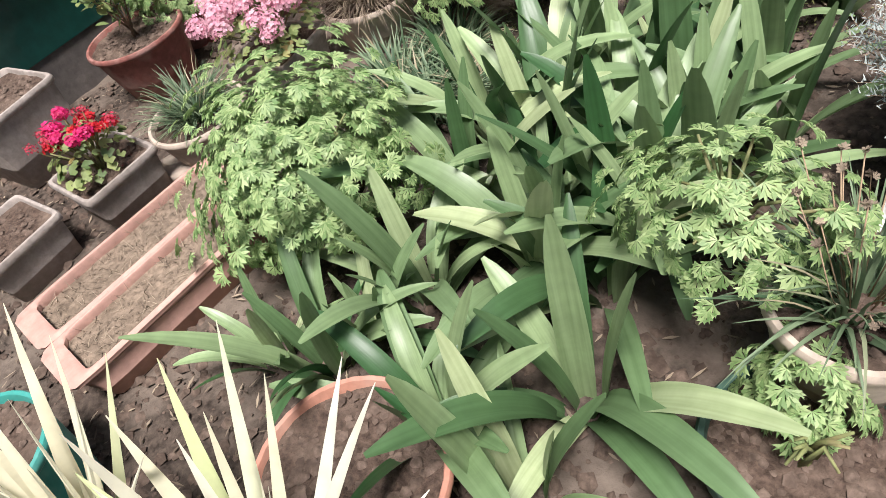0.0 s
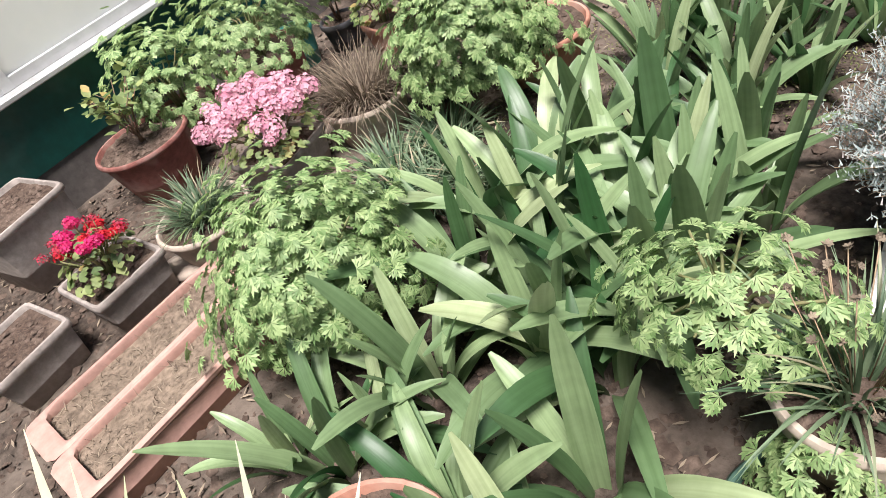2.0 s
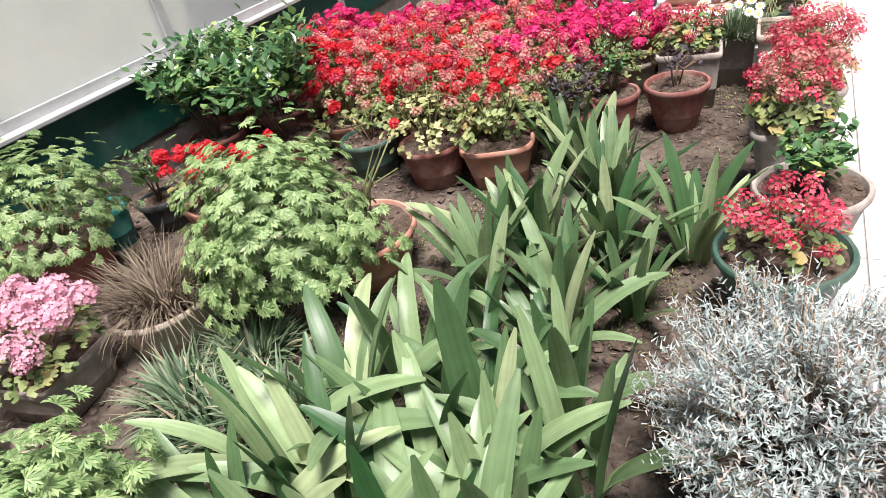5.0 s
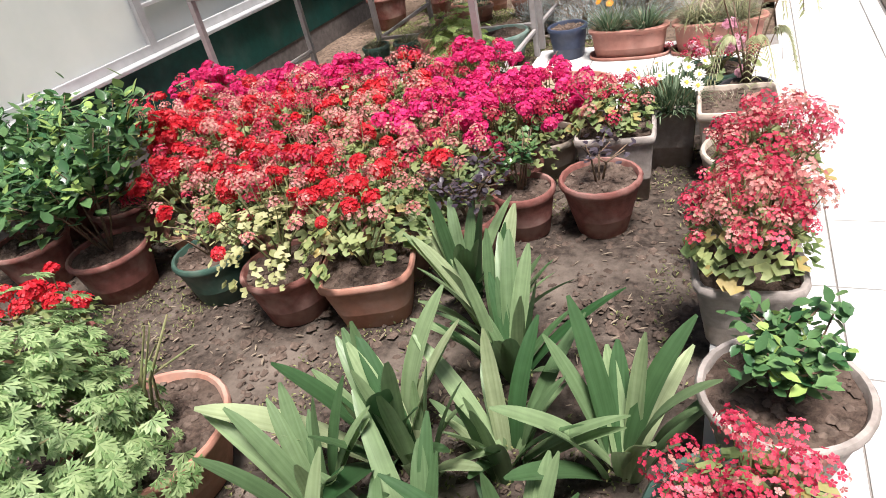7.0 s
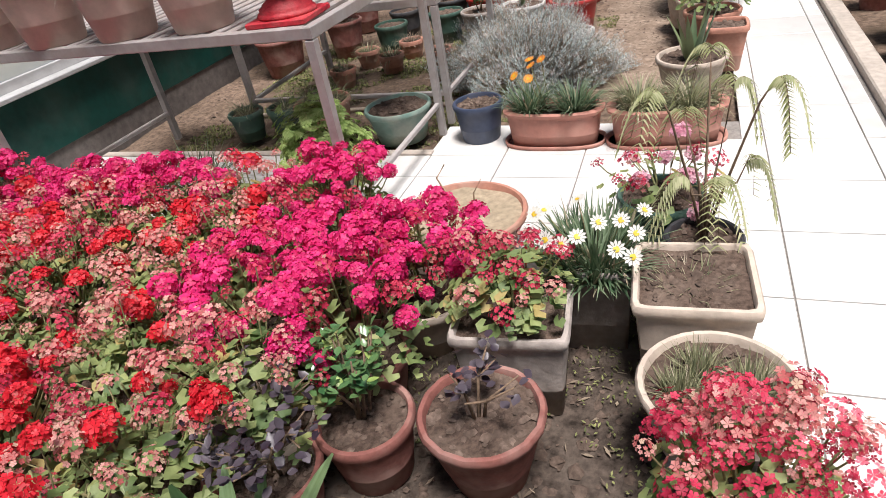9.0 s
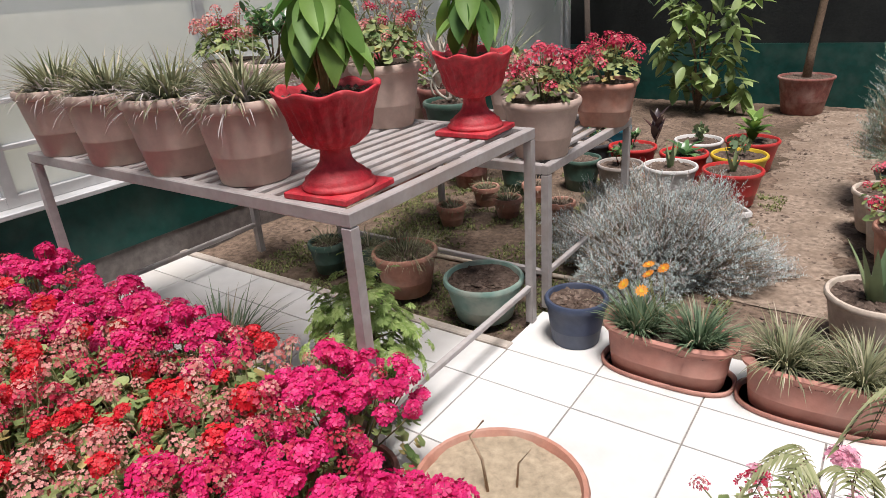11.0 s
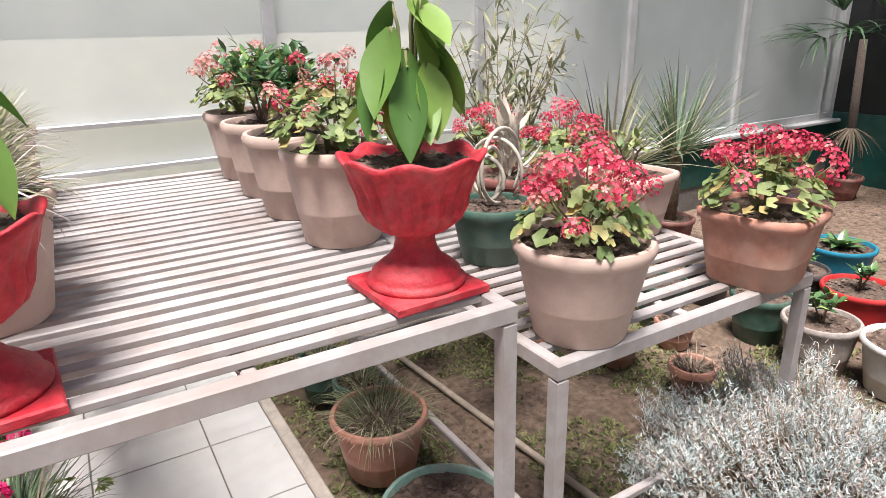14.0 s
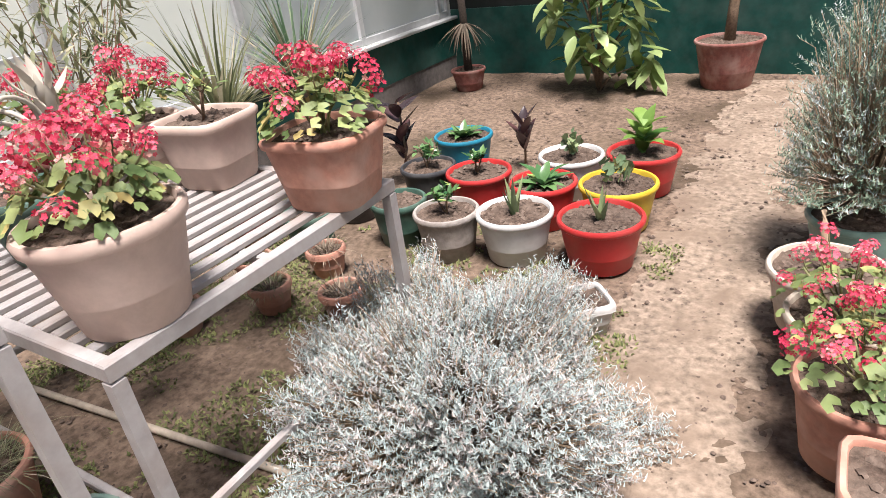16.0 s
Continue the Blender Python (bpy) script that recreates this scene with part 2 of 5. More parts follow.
# ---- mesh tools ----
class Mesh:
    def __init__(self):
        self.v, self.f = [], []

    def add(self, vs, fs):
        o = len(self.v)
        self.v.extend(tuple(p) for p in vs)
        self.f.extend(tuple(i + o for i in q) for q in fs)

    def box(self, x0, x1, y0, y1, z0, z1, b=0.0):
        if b <= 0:
            self.add([(x, y, z) for z in (z0, z1) for x, y in ((x0, y0), (x1, y0), (x1, y1), (x0, y1))],
                     [(3, 2, 1, 0), (4, 5, 6, 7), (0, 1, 5, 4), (1, 2, 6, 5), (2, 3, 7, 6), (3, 0, 4, 7)])
            return
        rings = []
        for z, k in ((z0, b), (z0 + b, 0), (z1 - b, 0), (z1, b)):
            rings.append([(x0 + k, y0 + k, z), (x1 - k, y0 + k, z), (x1 - k, y1 - k, z), (x0 + k, y1 - k, z)])
        vs = [p for q in rings for p in q]
        fs = [(3, 2, 1, 0), (12, 13, 14, 15)]
        for i in range(3):
            for j in range(4):
                a, c = i * 4 + j, i * 4 + (j + 1) % 4
                fs.append((a, c, c + 4, a + 4))
        self.add(vs, fs)

    def lathe(self, prof, n=28, p=2.0, sx=1.0, sy=1.0, wob=0.0, waves=0, cap=True):
        """Rings of (radius, height); p shapes them from round (2) to square (8); waves scallop the upper rings."""
        o = len(self.v)
        for k, (r, z) in enumerate(prof):
            for i in range(n):
                a = TAU * i / n
                c, s = math.cos(a), math.sin(a)
                q = (abs(c) ** p + abs(s) ** p) ** (-1 / p)
                w = 1 + wob * math.sin(a * waves) * max(0, k / len(prof) - 0.3) if waves else 1
                zz = z + (wob * 0.25 * r * math.cos(a * waves) if waves and z > prof[0][1] + 0.6 * (prof[-1][1] - prof[0][1]) else 0)
                self.v.append((r * q * c * sx * w, r * q * s * sy * w, zz))
        for k in range(len(prof) - 1):
            for i in range(n):
                a, b = o + k * n + i, o + k * n + (i + 1) % n
                self.f.append((a, b, b + n, a + n))
        if cap:
            self.f.append(tuple(o + i for i in reversed(range(n))))

    def tube(self, pts, r0, r1=None, n=6):
        r1 = r0 if r1 is None else r1
        o, m = len(self.v), len(pts)
        for k, p in enumerate(pts):
            d = (V(pts[min(k + 1, m - 1)]) - V(pts[max(k - 1, 0)]))
            d = d.normalized() if d.length > 1e-9 else V((0, 0, 1))
            s = d.cross(V((0, 0, 1)) if abs(d.z) < 0.9 else V((1, 0, 0))).normalized()
            u = s.cross(d)
            r = r0 + (r1 - r0) * k / max(1, m - 1)
            for i in range(n):
                a = TAU * i / n
                self.v.append(tuple(V(p) + s * (r * math.cos(a)) + u * (r * math.sin(a))))
        for k in range(m - 1):
            for i in range(n):
                a, b = o + k * n + i, o + k * n + (i + 1) % n
                self.f.append((a, b, b + n, a + n))
        self.f.append(tuple(o + i for i in reversed(range(n))))
        self.f.append(tuple(o + (m - 1) * n + i for i in range(n)))

    def blade(self, base, az, length, width, rise, curl, shape="strap", fold=0.25, seg=6, twist=0.0):
        """A leaf that leaves base at the heading az, rising at rise degrees and bending down by curl degrees."""
        p = V(base)
        rows = []
        side0 = V((-math.sin(az), math.cos(az), 0))
        for i in range(seg + 1):
            u = i / seg
            el = radians(rise - curl * u)
            d = V((math.cos(az) * math.cos(el), math.sin(az) * math.cos(el), math.sin(el)))
            up = side0.cross(d) * -1
            tw = twist * u
            sd = side0 * math.cos(tw) + up * math.sin(tw)
            if shape == "strap":
                w = width * (0.72 + 0.28 * math.sin(math.pi * min(1, u * 1.2))) * min(1, (1.015 - u) * 5.0) ** 0.6
            elif shape == "oval":
                w = width * max(0.02, math.sin(math.pi * (0.04 + 0.95 * u) ** 0.85))
            else:
                w = width * (1.0 - u) ** 0.8 + width * 0.03
            rows.append((p - sd * w / 2, p - up * (fold * w / 2), p + sd * w / 2))
            p = p + d * (length / seg)
        o = len(self.v)
        for q in rows:
            self.v.extend(tuple(x) for x in q)
        for i in range(seg):
            a = o + i * 3
            self.f.append((a, a + 1, a + 4, a + 3))
            self.f.append((a + 1, a + 2, a + 5, a + 4))

    def petal_fan(self, c, normal, r, k=5, cup=0.3):
        nrm = V(normal).normalized()
        s = nrm.orthogonal().normalized()
        t = nrm.cross(s)
        a0 = R.random() * TAU
        o = len(self.v)
        self.v.append(tuple(c))
        for i in range(k):
            for da, rr, up in ((-0.42, 0.8, cup * 0.8), (0.0, 1.05, cup * 1.1), (0.42, 0.8, cup * 0.8)):
                a = a0 + TAU * i / k + da * TAU / k
                self.v.append(tuple(V(c) + (s * math.cos(a) + t * math.sin(a)) * (r * rr) + nrm * (r * up)))
            b = o + 1 + i * 3
            self.f.append((o, b, b + 1, b + 2))

    def disc_leaf(self, c, normal, r, k=9, cup=0.25):
        nrm = V(normal).normalized()
        s = nrm.orthogonal().normalized()
        t = nrm.cross(s)
        o = len(self.v)
        self.v.append(tuple(c))
        for i in range(k):
            a = TAU * (i + 0.25) / (k + 0.5)
            rr = r * (1 + 0.12 * math.sin(i * 2.9) + R.uniform(-0.06, 0.06))
            self.v.append(tuple(V(c) + (s * math.cos(a) + t * math.sin(a)) * rr + nrm * (r * cup * (1 + 0.5 * math.sin(i * 2.1)))))
        for i in range(k - 1):
            self.f.append((o, o + 1 + i, o + 2 + i))

    def lobed_leaf(self, c, normal, az, size):
        """A deeply cut leaf of five lobes, each in three fingers."""
        nrm = V(normal).normalized()
        s = (V((math.cos(az), math.sin(az), 0)) - nrm * nrm.dot(V((math.cos(az), math.sin(az), 0)))).normalized()
        t = nrm.cross(s)
        for i in range(5):
            a = (i - 2) * 0.72
            ln = size * (1.0 - 0.13 * abs(i - 2))
            d = s * math.cos(a) + t * math.sin(a)
            e = t * math.cos(a) - s * math.sin(a)
            droop = nrm * (-0.18 * size)
            mid = V(c) + d * (ln * 0.45)
            w = ln * 0.135
            self.add([V(c), mid + e * w, V(c) + d * ln + droop, mid - e * w], [(0, 1, 2, 3)])
            for sg in (-1, 1):
                d2 = (d * 0.75 + e * (0.62 * sg)).normalized()
                e2 = nrm.cross(d2)
                m2 = mid + d2 * (ln * 0.22)
                self.add([mid - d * (ln * 0.12), m2 + e2 * (w * 0.8), mid + d2 * (ln * 0.46) + droop * 0.7, m2 - e2 * (w * 0.8)], [(0, 1, 2, 3)])

    def data(self, name, smooth=True):
        me = bpy.data.meshes.new(name)
        me.from_pydata(self.v, [], self.f)
        if smooth:
            me.polygons.foreach_set("use_smooth", [True] * len(me.polygons))
        me.update()
        return me


def part(name, mb, material, parent, label="", smooth=True, at=None):
    me = mb if isinstance(mb, bpy.types.Mesh) else mb.data(name, smooth)
    if not me.materials:
        me.materials.append(material)
    ob = new(name, me)
    ob.parent = parent
    if at is not None:
        ob.matrix_basis = at
    return tagged(ob, label) if label else ob


def thing(name, x, y, z, rot, label, category, group="", kind=""):
    ob = new(name)
    ob.empty_display_size = 0.05
    ob.matrix_basis = pose(x, y, z, 0, 0, rot)
    return tagged(ob, label, category, group, kind)


def setting(name, mb, material, label, category="", smooth=False, kind="structure"):
    ob = new(name, mb.data(name, smooth))
    ob.data.materials.append(material)
    return tagged(ob, label, category or name.split("_")[0], kind=kind)


def sharpen(ob, deg=35):
    ob.data.set_sharp_from_angle(angle=radians(deg))
    return ob


# ---- the place: ground, beds, path, walls ----
BED = -0.10


def rough_ground(name, x0, x1, y0, y1, z, step, amp, material, label):
    m = Mesh()
    nx, ny = int((x1 - x0) / step) + 1, int((y1 - y0) / step) + 1
    for j in range(ny + 1):
        for i in range(nx + 1):
            x, y = x0 + (x1 - x0) * i / nx, y0 + (y1 - y0) * j / ny
            h = amp * (noise.noise(V((x * 3, y * 3, 1))) + 0.6 * noise.noise(V((x * 11, y * 11, 5))) + 0.35 * noise.noise(V((x * 31, y * 31, 9))))
            m.v.append((x, y, z + h))
    for j in range(ny):
        for i in range(nx):
            a = j * (nx + 1) + i
            m.f.append((a, a + 1, a + nx + 2, a + nx + 1))
    return setting(name, m, material, label, "soil", True)


g = Mesh()
g.box(-1500, 1500, -1500, 1500, -0.6, -0.45)
setting("ground", g, OUTSIDE, "dry pale lawn outside the greenhouse", "ground")
rough_ground("ground_bed", -4.0, -0.36, -6.0, 1.36, BED, 0.035, 0.012, SOIL_BED, "brown trodden garden soil of the flower bed")
rough_ground("ground_far_bed", -4.0, -0.10, 2.26, 8.25, -0.045, 0.035, 0.012, SOIL_FAR, "mossy damp brown soil of the far bed")
rough_ground("ground_side_bed", 0.62, 3.0, -6.0, 8.25, BED + 0.09, 0.12, 0.01, SOIL_FAR, "pale soil of the bed across the path")

def trodden_height(x, y):
    """The strip's surface, which sinks under the bed along a ragged edge."""
    off = abs(x + 0.78 - 0.1 * noise.noise(V((0, y * 1.1, 4)))) + 0.16 * noise.noise(V((x * 6, y * 6, 2))) + 0.1 * noise.noise(V((x * 17, y * 17, 6)))
    bed = 0.012 * (noise.noise(V((x * 3, y * 3, 1))) + 0.6 * noise.noise(V((x * 11, y * 11, 5))))
    return -0.045 + bed + max(-0.02, min(0.007, (0.28 - off) * 0.07))


m = Mesh()
NX, NY, STEP = 52, 185, 0.026
for j in range(NY + 1):
    for i in range(NX + 1):
        x, y = -1.45 + i * STEP, 3.2 + j * STEP
        m.v.append((x, y, trodden_height(x, y)))
for j in range(NY):
    for i in range(NX):
        k = j * (NX + 1) + i
        m.f.append((k, k + 1, k + NX + 2, k + NX + 1))
setting("ground_trodden", m, surface("trodden_dry_soil", (0.28, 0.215, 0.165), 0.95, 0.55, 30, 1.0, (0.19, 0.14, 0.105), 0.85, big=4.5, spec=0.1), "pale dry trodden soil with cracks", "soil", True)

s = Mesh()
s.box(-0.36, 0.50, -6.0, 2.62, -0.3, -0.006)
s.box(-0.10, 0.50, 2.62, 8.25, -0.3, -0.006)
s.box(-4.0, -1.62, 1.36, 2.27, -0.3, -0.006)
s.box(-1.62, -0.36, 1.36, 2.62, -0.3, -0.006)
setting("pavement_bedding", s, GROUT, "grey grout between the path tiles", "pavement")
k = Mesh()
k.box(0.50, 0.61, -6.0, 8.25, -0.3, 0.045, 0.008)
setting("kerb", k, KERB, "low pale stone kerb along the path", "kerb")
k = Mesh()
k.box(-4.0, -1.62, 2.24, 2.29, -0.3, 0.012, 0.006)
setting("kerb_cross", k, KERB, "stone edging of the far bed", "kerb")

# green dwarf wall with glazing on the window side
w = Mesh()
w.box(-4.15, -4.0, -6.0, 8.25, -0.4, 0.16)
setting("wall_plinth", w, GREYWALL, "damp grey cement base of the dwarf wall", "wall")
w = Mesh()
w.box(-4.15, -3.99, -6.0, 8.25, 0.16, 0.53)
setting("wall_west", w, GREENWALL, "dark green painted dwarf wall with flaking paint", "wall")
w = Mesh()
w.box(-4.17, -3.93, -6.0, 8.25, 0.53, 0.56, 0.006)
setting("sill_west", w, ALU, "grey metal sill on the dwarf wall", "sill")
w = Mesh()
w.box(-4.15, 3.15, 8.25, 8.4, -0.4, 0.62)
setting("wall_north", w, GREENWALL, "dark green painted end wall", "wall")
w = Mesh()
w.box(-4.15, 3.15, 8.27, 8.4, 0.62, 2.9)
setting("screen_north", w, SCREEN, "black shade screen above the end wall", "screen")
w = Mesh()
w.box(-4.15, 3.15, -6.15, -6.0, -0.4, 2.9)
setting("wall_south", w, GREENWALL, "dark green end wall", "wall")
w = Mesh()
w.box(3.0, 3.15, -6.0, 8.25, -0.4, 0.55)
setting("wall_east", w, GREENWALL, "dark green dwarf wall", "wall")


def glazing(name, x, bays, label):
    ob = thing(name, x, 0, 0, 0, label, "window", kind="structure")
    for i, y in enumerate(bays):
        m = Mesh()
        m.box(-0.035, 0.035, y - 0.03, y + 0.03, 0.56, 2.9, 0.004)
        part("mullion", m, ALU, ob, smooth=False)
        if i + 1 < len(bays):
            m = Mesh()
            m.box(-0.004, 0.004, y + 0.03, bays[i + 1] - 0.03, 0.62, 2.84)
            pn = part("pane", m, FROST, ob, "dusty translucent glass pane", smooth=False)
            pn.visible_shadow = False
    for z in (0.59, 0.86, 1.08, 2.87):
        m = Mesh()
        thin = z in (0.86, 1.08)
        half = 0.012 if thin else 0.03
        m.box(-0.03, 0.03, bays[6] if thin else bays[0], bays[8] if thin else bays[-1], z - half, z + half, 0.003)
        part("rail", m, ALU, ob, smooth=False)
    return ob


BAYS = [-5.97] + [-5.16 + 1.32 * i for i in range(11)] + [8.22]
glazing("window_1", -4.05, BAYS, "dusty glazing in a grey metal frame")
glazing("window_2", 3.05, BAYS, "dusty glazing in a grey metal frame")
roof = thing("ceiling", 0, 0, 0, 0, "greenhouse roof of dusty panes on metal bars", "roof", kind="structure")
m = Mesh()
for i in range(12):
    m.box(-4.15, 3.15, -6 + 1.37 * i - 0.03, -6 + 1.37 * i + 0.03, 2.9, 2.98)
for x in (-4.1, -2.3, -0.5, 1.3, 3.1):
    m.box(x - 0.03, x + 0.03, -6, 8.25, 2.98, 3.04)
part("ceiling_bars", m, ALU, roof, smooth=False)


# ---- pots ----
def stuff(name, mb, material, parent, label=""):
    return tagged(part(name, mb, material, parent, label), kind="stuff")


def pot_profile(r, h, foot=0.72, lip=0.03, rim=0.012):
    return [(r * foot * 0.96, 0), (r * foot, 0.006), (r * (foot + (0.94 - foot) * 0.36), h * 0.34), (r * (foot + (0.94 - foot) * 0.37) + 0.0008, h * 0.345), (r * (foot + (0.94 - foot) * 0.4) + 0.0008, h * 0.37), (r * (foot + (0.94 - foot) * 0.42), h * 0.376), (r * 0.94, h - lip),
            (r * 0.945 + rim * 0.6, h - lip + 0.002), (r, h - lip * 0.75), (r + 0.002, h - lip * 0.3), (r - 0.004, h), (r - 0.016, h), (r - 0.02, h - 0.008), (r * 0.86, h - 0.05)]


def pot_parts(ob, r, h, material, p=2.0, foot=0.72, lip=0.03, sx=1.0, sy=1.0, rim=0.012, soil=None, wob=0.0, waves=0, fill=0.022, n=32):
    m = Mesh()
    m.lathe(pot_profile(r, h, foot, lip, rim), n, p, sx, sy, wob, waves)
    o = part("pot", m, material, ob)
    sharpen(o, 50)
    m = Mesh()
    rs = r * 0.945
    rings = 6
    o = 1
    m.v.append((0, 0, h - fill + 0.004))
    for k in range(1, rings + 1):
        for i in range(20):
            a = TAU * i / 20
            c, s2 = math.cos(a), math.sin(a)
            q = (abs(c) ** p + abs(s2) ** p) ** (-1 / p) * rs * k / rings
            m.v.append((q * c * sx, q * s2 * sy, h - fill + R.uniform(-0.006, 0.009)))
    for i in range(20):
        m.f.append((0, 1 + i, 1 + (i + 1) % 20))
    for k in range(rings - 1):
        for i in range(20):
            a, b = 1 + k * 20 + i, 1 + k * 20 + (i + 1) % 20
            m.f.append((a, a + 20, b + 20, b))
    part("soil", m, soil or SOIL, ob)
    if soil is None:
        m = Mesh()
        for i in range(int(110 * (r / 0.18) ** 2 * sx * sy)):
            a, q = R.random() * TAU, rs * 0.9 * math.sqrt(R.random())
            clod(m, q * math.cos(a) * sx, q * math.sin(a) * sy, h - fill + 0.002, R.uniform(0.005, 0.019))
        stuff("soil_crumb", m, PEBBLE, ob)


def clod(m, x, y, z, r):
    vs = [(x + r * R.uniform(0.7, 1.2) * math.cos(a), y + r * R.uniform(0.7, 1.2) * math.sin(a), z + R.uniform(-0.2, 0.25) * r) for a in (0.3, 1.6, 2.9, 4.1, 5.3)]
    m.add(vs + [(x, y, z + r * R.uniform(0.5, 0.9))], [(i, (i + 1) % 5, 5) for i in range(5)])


# ---- plants (local: the soil's middle is at height h) ----
def umbel(seed, r, florets, petal):
    R.seed(seed)
    m = Mesh()
    for i in range(florets):
        z = 1 - 1.35 * (i + 0.5) / florets
        a = i * 2.39996
        q = math.sqrt(max(0, 1 - z * z))
        d = V((q * math.cos(a), q * math.sin(a), z))
        m.petal_fan(d * (r * R.uniform(0.7, 1.2)), d + V((R.uniform(-0.4, 0.4), R.uniform(-0.4, 0.4), 0.25)), petal * R.uniform(0.8, 1.15))
    return m.data("flower_head")


HEADS = {}


def heads(material, r, florets=22, petal=0.011):
    key = (material.name, r, florets)
    if key not in HEADS:
        HEADS[key] = []
        for s in range(5):
            me = umbel(s + 11, r, florets, petal * 1.12 if florets > 30 else petal * 0.72)
            me.materials.append(material)
            HEADS[key].append(me)
    return HEADS[key]


def geranium_parts(ob, h, spread, tall, cols, n_heads, n_leaves=110, leaf=0.021, leafmat=None, headr=0.032, seed=1, squash=0.9):
    R.seed(seed)
    stems, fol = Mesh(), Mesh()
    for i in range(9):
        a, q = R.random() * TAU, R.uniform(0.2, 0.75) * spread
        top = V((q * math.cos(a), q * math.sin(a), h + tall * R.uniform(0.45, 0.8)))
        stems.tube([(R.uniform(-0.02, 0.02), R.uniform(-0.02, 0.02), h - 0.03), (top.x * 0.45, top.y * 0.45, h + tall * 0.3), tuple(top)], 0.006, 0.003, 5)
    for i in range(int(n_leaves * 1.75)):
        a, q = R.random() * TAU, math.sqrt(R.random())
        ht = tall * (0.25 + 0.55 * (1 - q * q) + R.uniform(-0.12, 0.14)) * R.uniform(0.75, 1)
        nrm = (math.cos(a) * q * 0.9 + R.uniform(-0.4, 0.4), math.sin(a) * q * 0.9 + R.uniform(-0.4, 0.4), 1)
        fol.disc_leaf((spread * q * math.cos(a), spread * q * math.sin(a), h + max(0.012, ht)), nrm, leaf * R.uniform(0.6, 1.25))
    pts = []
    for i in range(n_heads):
        a, q = i * 2.39996 + R.uniform(-0.3, 0.3), math.sqrt((i + 0.4) / n_heads)
        z = h + tall * (0.74 + 0.3 * (1 - q * q)) + R.uniform(-0.07, 0.035)
        x, y = spread * q * math.cos(a), spread * q * math.sin(a)
        pts.append((x, y, z))
        stems.tube([(x * 0.5, y * 0.5, h + tall * 0.4), (x * 0.85, y * 0.85, (z + h + tall * 0.5) / 2), (x, y, z)], 0.0028, 0.002, 4)
    stuff("stem_tangle", stems, STEM, ob)
    stuff("foliage", fol, leafmat or ROUNDL, ob)
    for x, y, z in pts:
        mt = R.choice(cols)
        me = R.choice(heads(mt, headr, 46 if mt not in (SALMON, CRIMSON, CORAL) else 30))
        k = R.uniform(0.6, 1.3)
        part("flower_head", me, mt, ob, at=Matrix.LocRotScale((x, y, z), Euler((R.uniform(-0.5, 0.5), R.uniform(-0.5, 0.5), R.random() * 6)), (k, k, k * squash)))


def bush_parts(ob, h, rx, ry, tall, n, size, material, seed=3, off=(0.0, 0.0)):
    """A dense dome of cut leaves on branching stems."""
    R.seed(seed)
    stems, fol = Mesh(), Mesh()
    for i in range(16):
        a, q = R.random() * TAU, R.uniform(0.4, 0.85)
        stems.tube([(R.uniform(-0.03, 0.03), R.uniform(-0.03, 0.03), h - 0.02), (rx * q * 0.4 * math.cos(a), ry * q * 0.4 * math.sin(a), h + tall * 0.4),
                    (rx * q * math.cos(a), ry * q * math.sin(a), h + tall * R.uniform(0.3, 0.75))], 0.007, 0.003, 5)
    for i in range(n):
        a, ph = R.random() * TAU, math.asin(R.uniform(-0.25, 1))
        bump_r = 1 + 0.16 * math.sin(a * 3 + seed) * math.cos(ph * 4) + 0.1 * math.sin(a * 7 + ph * 5)
        q = (R.uniform(0.66, 1.0) if i % 6 else R.uniform(1.0, 1.22)) * bump_r
        d = V((math.cos(a) * math.cos(ph), math.sin(a) * math.cos(ph), math.sin(ph)))
        c = V((rx * q * d.x, ry * q * d.y, h + tall * (0.22 + 0.78 * q * d.z * 0.95) if d.z > 0 else h + tall * (0.22 + d.z * 0.5)))
        c = c + V((off[0], off[1], 0))
        fol.lobed_leaf(c, d + V((R.uniform(-0.5, 0.5), R.uniform(-0.5, 0.5), 0.7)), a + R.uniform(-0.9, 0.9), size * R.uniform(0.65, 1.2))
    stuff("stem_tangle", stems, STEM, ob)
    stuff("foliage", fol, material, ob)


def tuft_parts(ob, h, n, length, width, material, rise=(35, 88), curl=(30, 95), spread=0.05, seed=5, name="grass_tuft"):
    R.seed(seed)
    m = Mesh()
    for i in range(n):
        a, q = R.random() * TAU, spread * math.sqrt(R.random())
        m.blade((q * math.cos(a), q * math.sin(a), h - 0.01), a + R.uniform(-0.7, 0.7), length * R.uniform(0.55, 1.1), width * R.uniform(0.7, 1.2),
                R.uniform(*rise), R.uniform(*curl), "lance", 0.3, 5)
    stuff(name, m, material, ob)


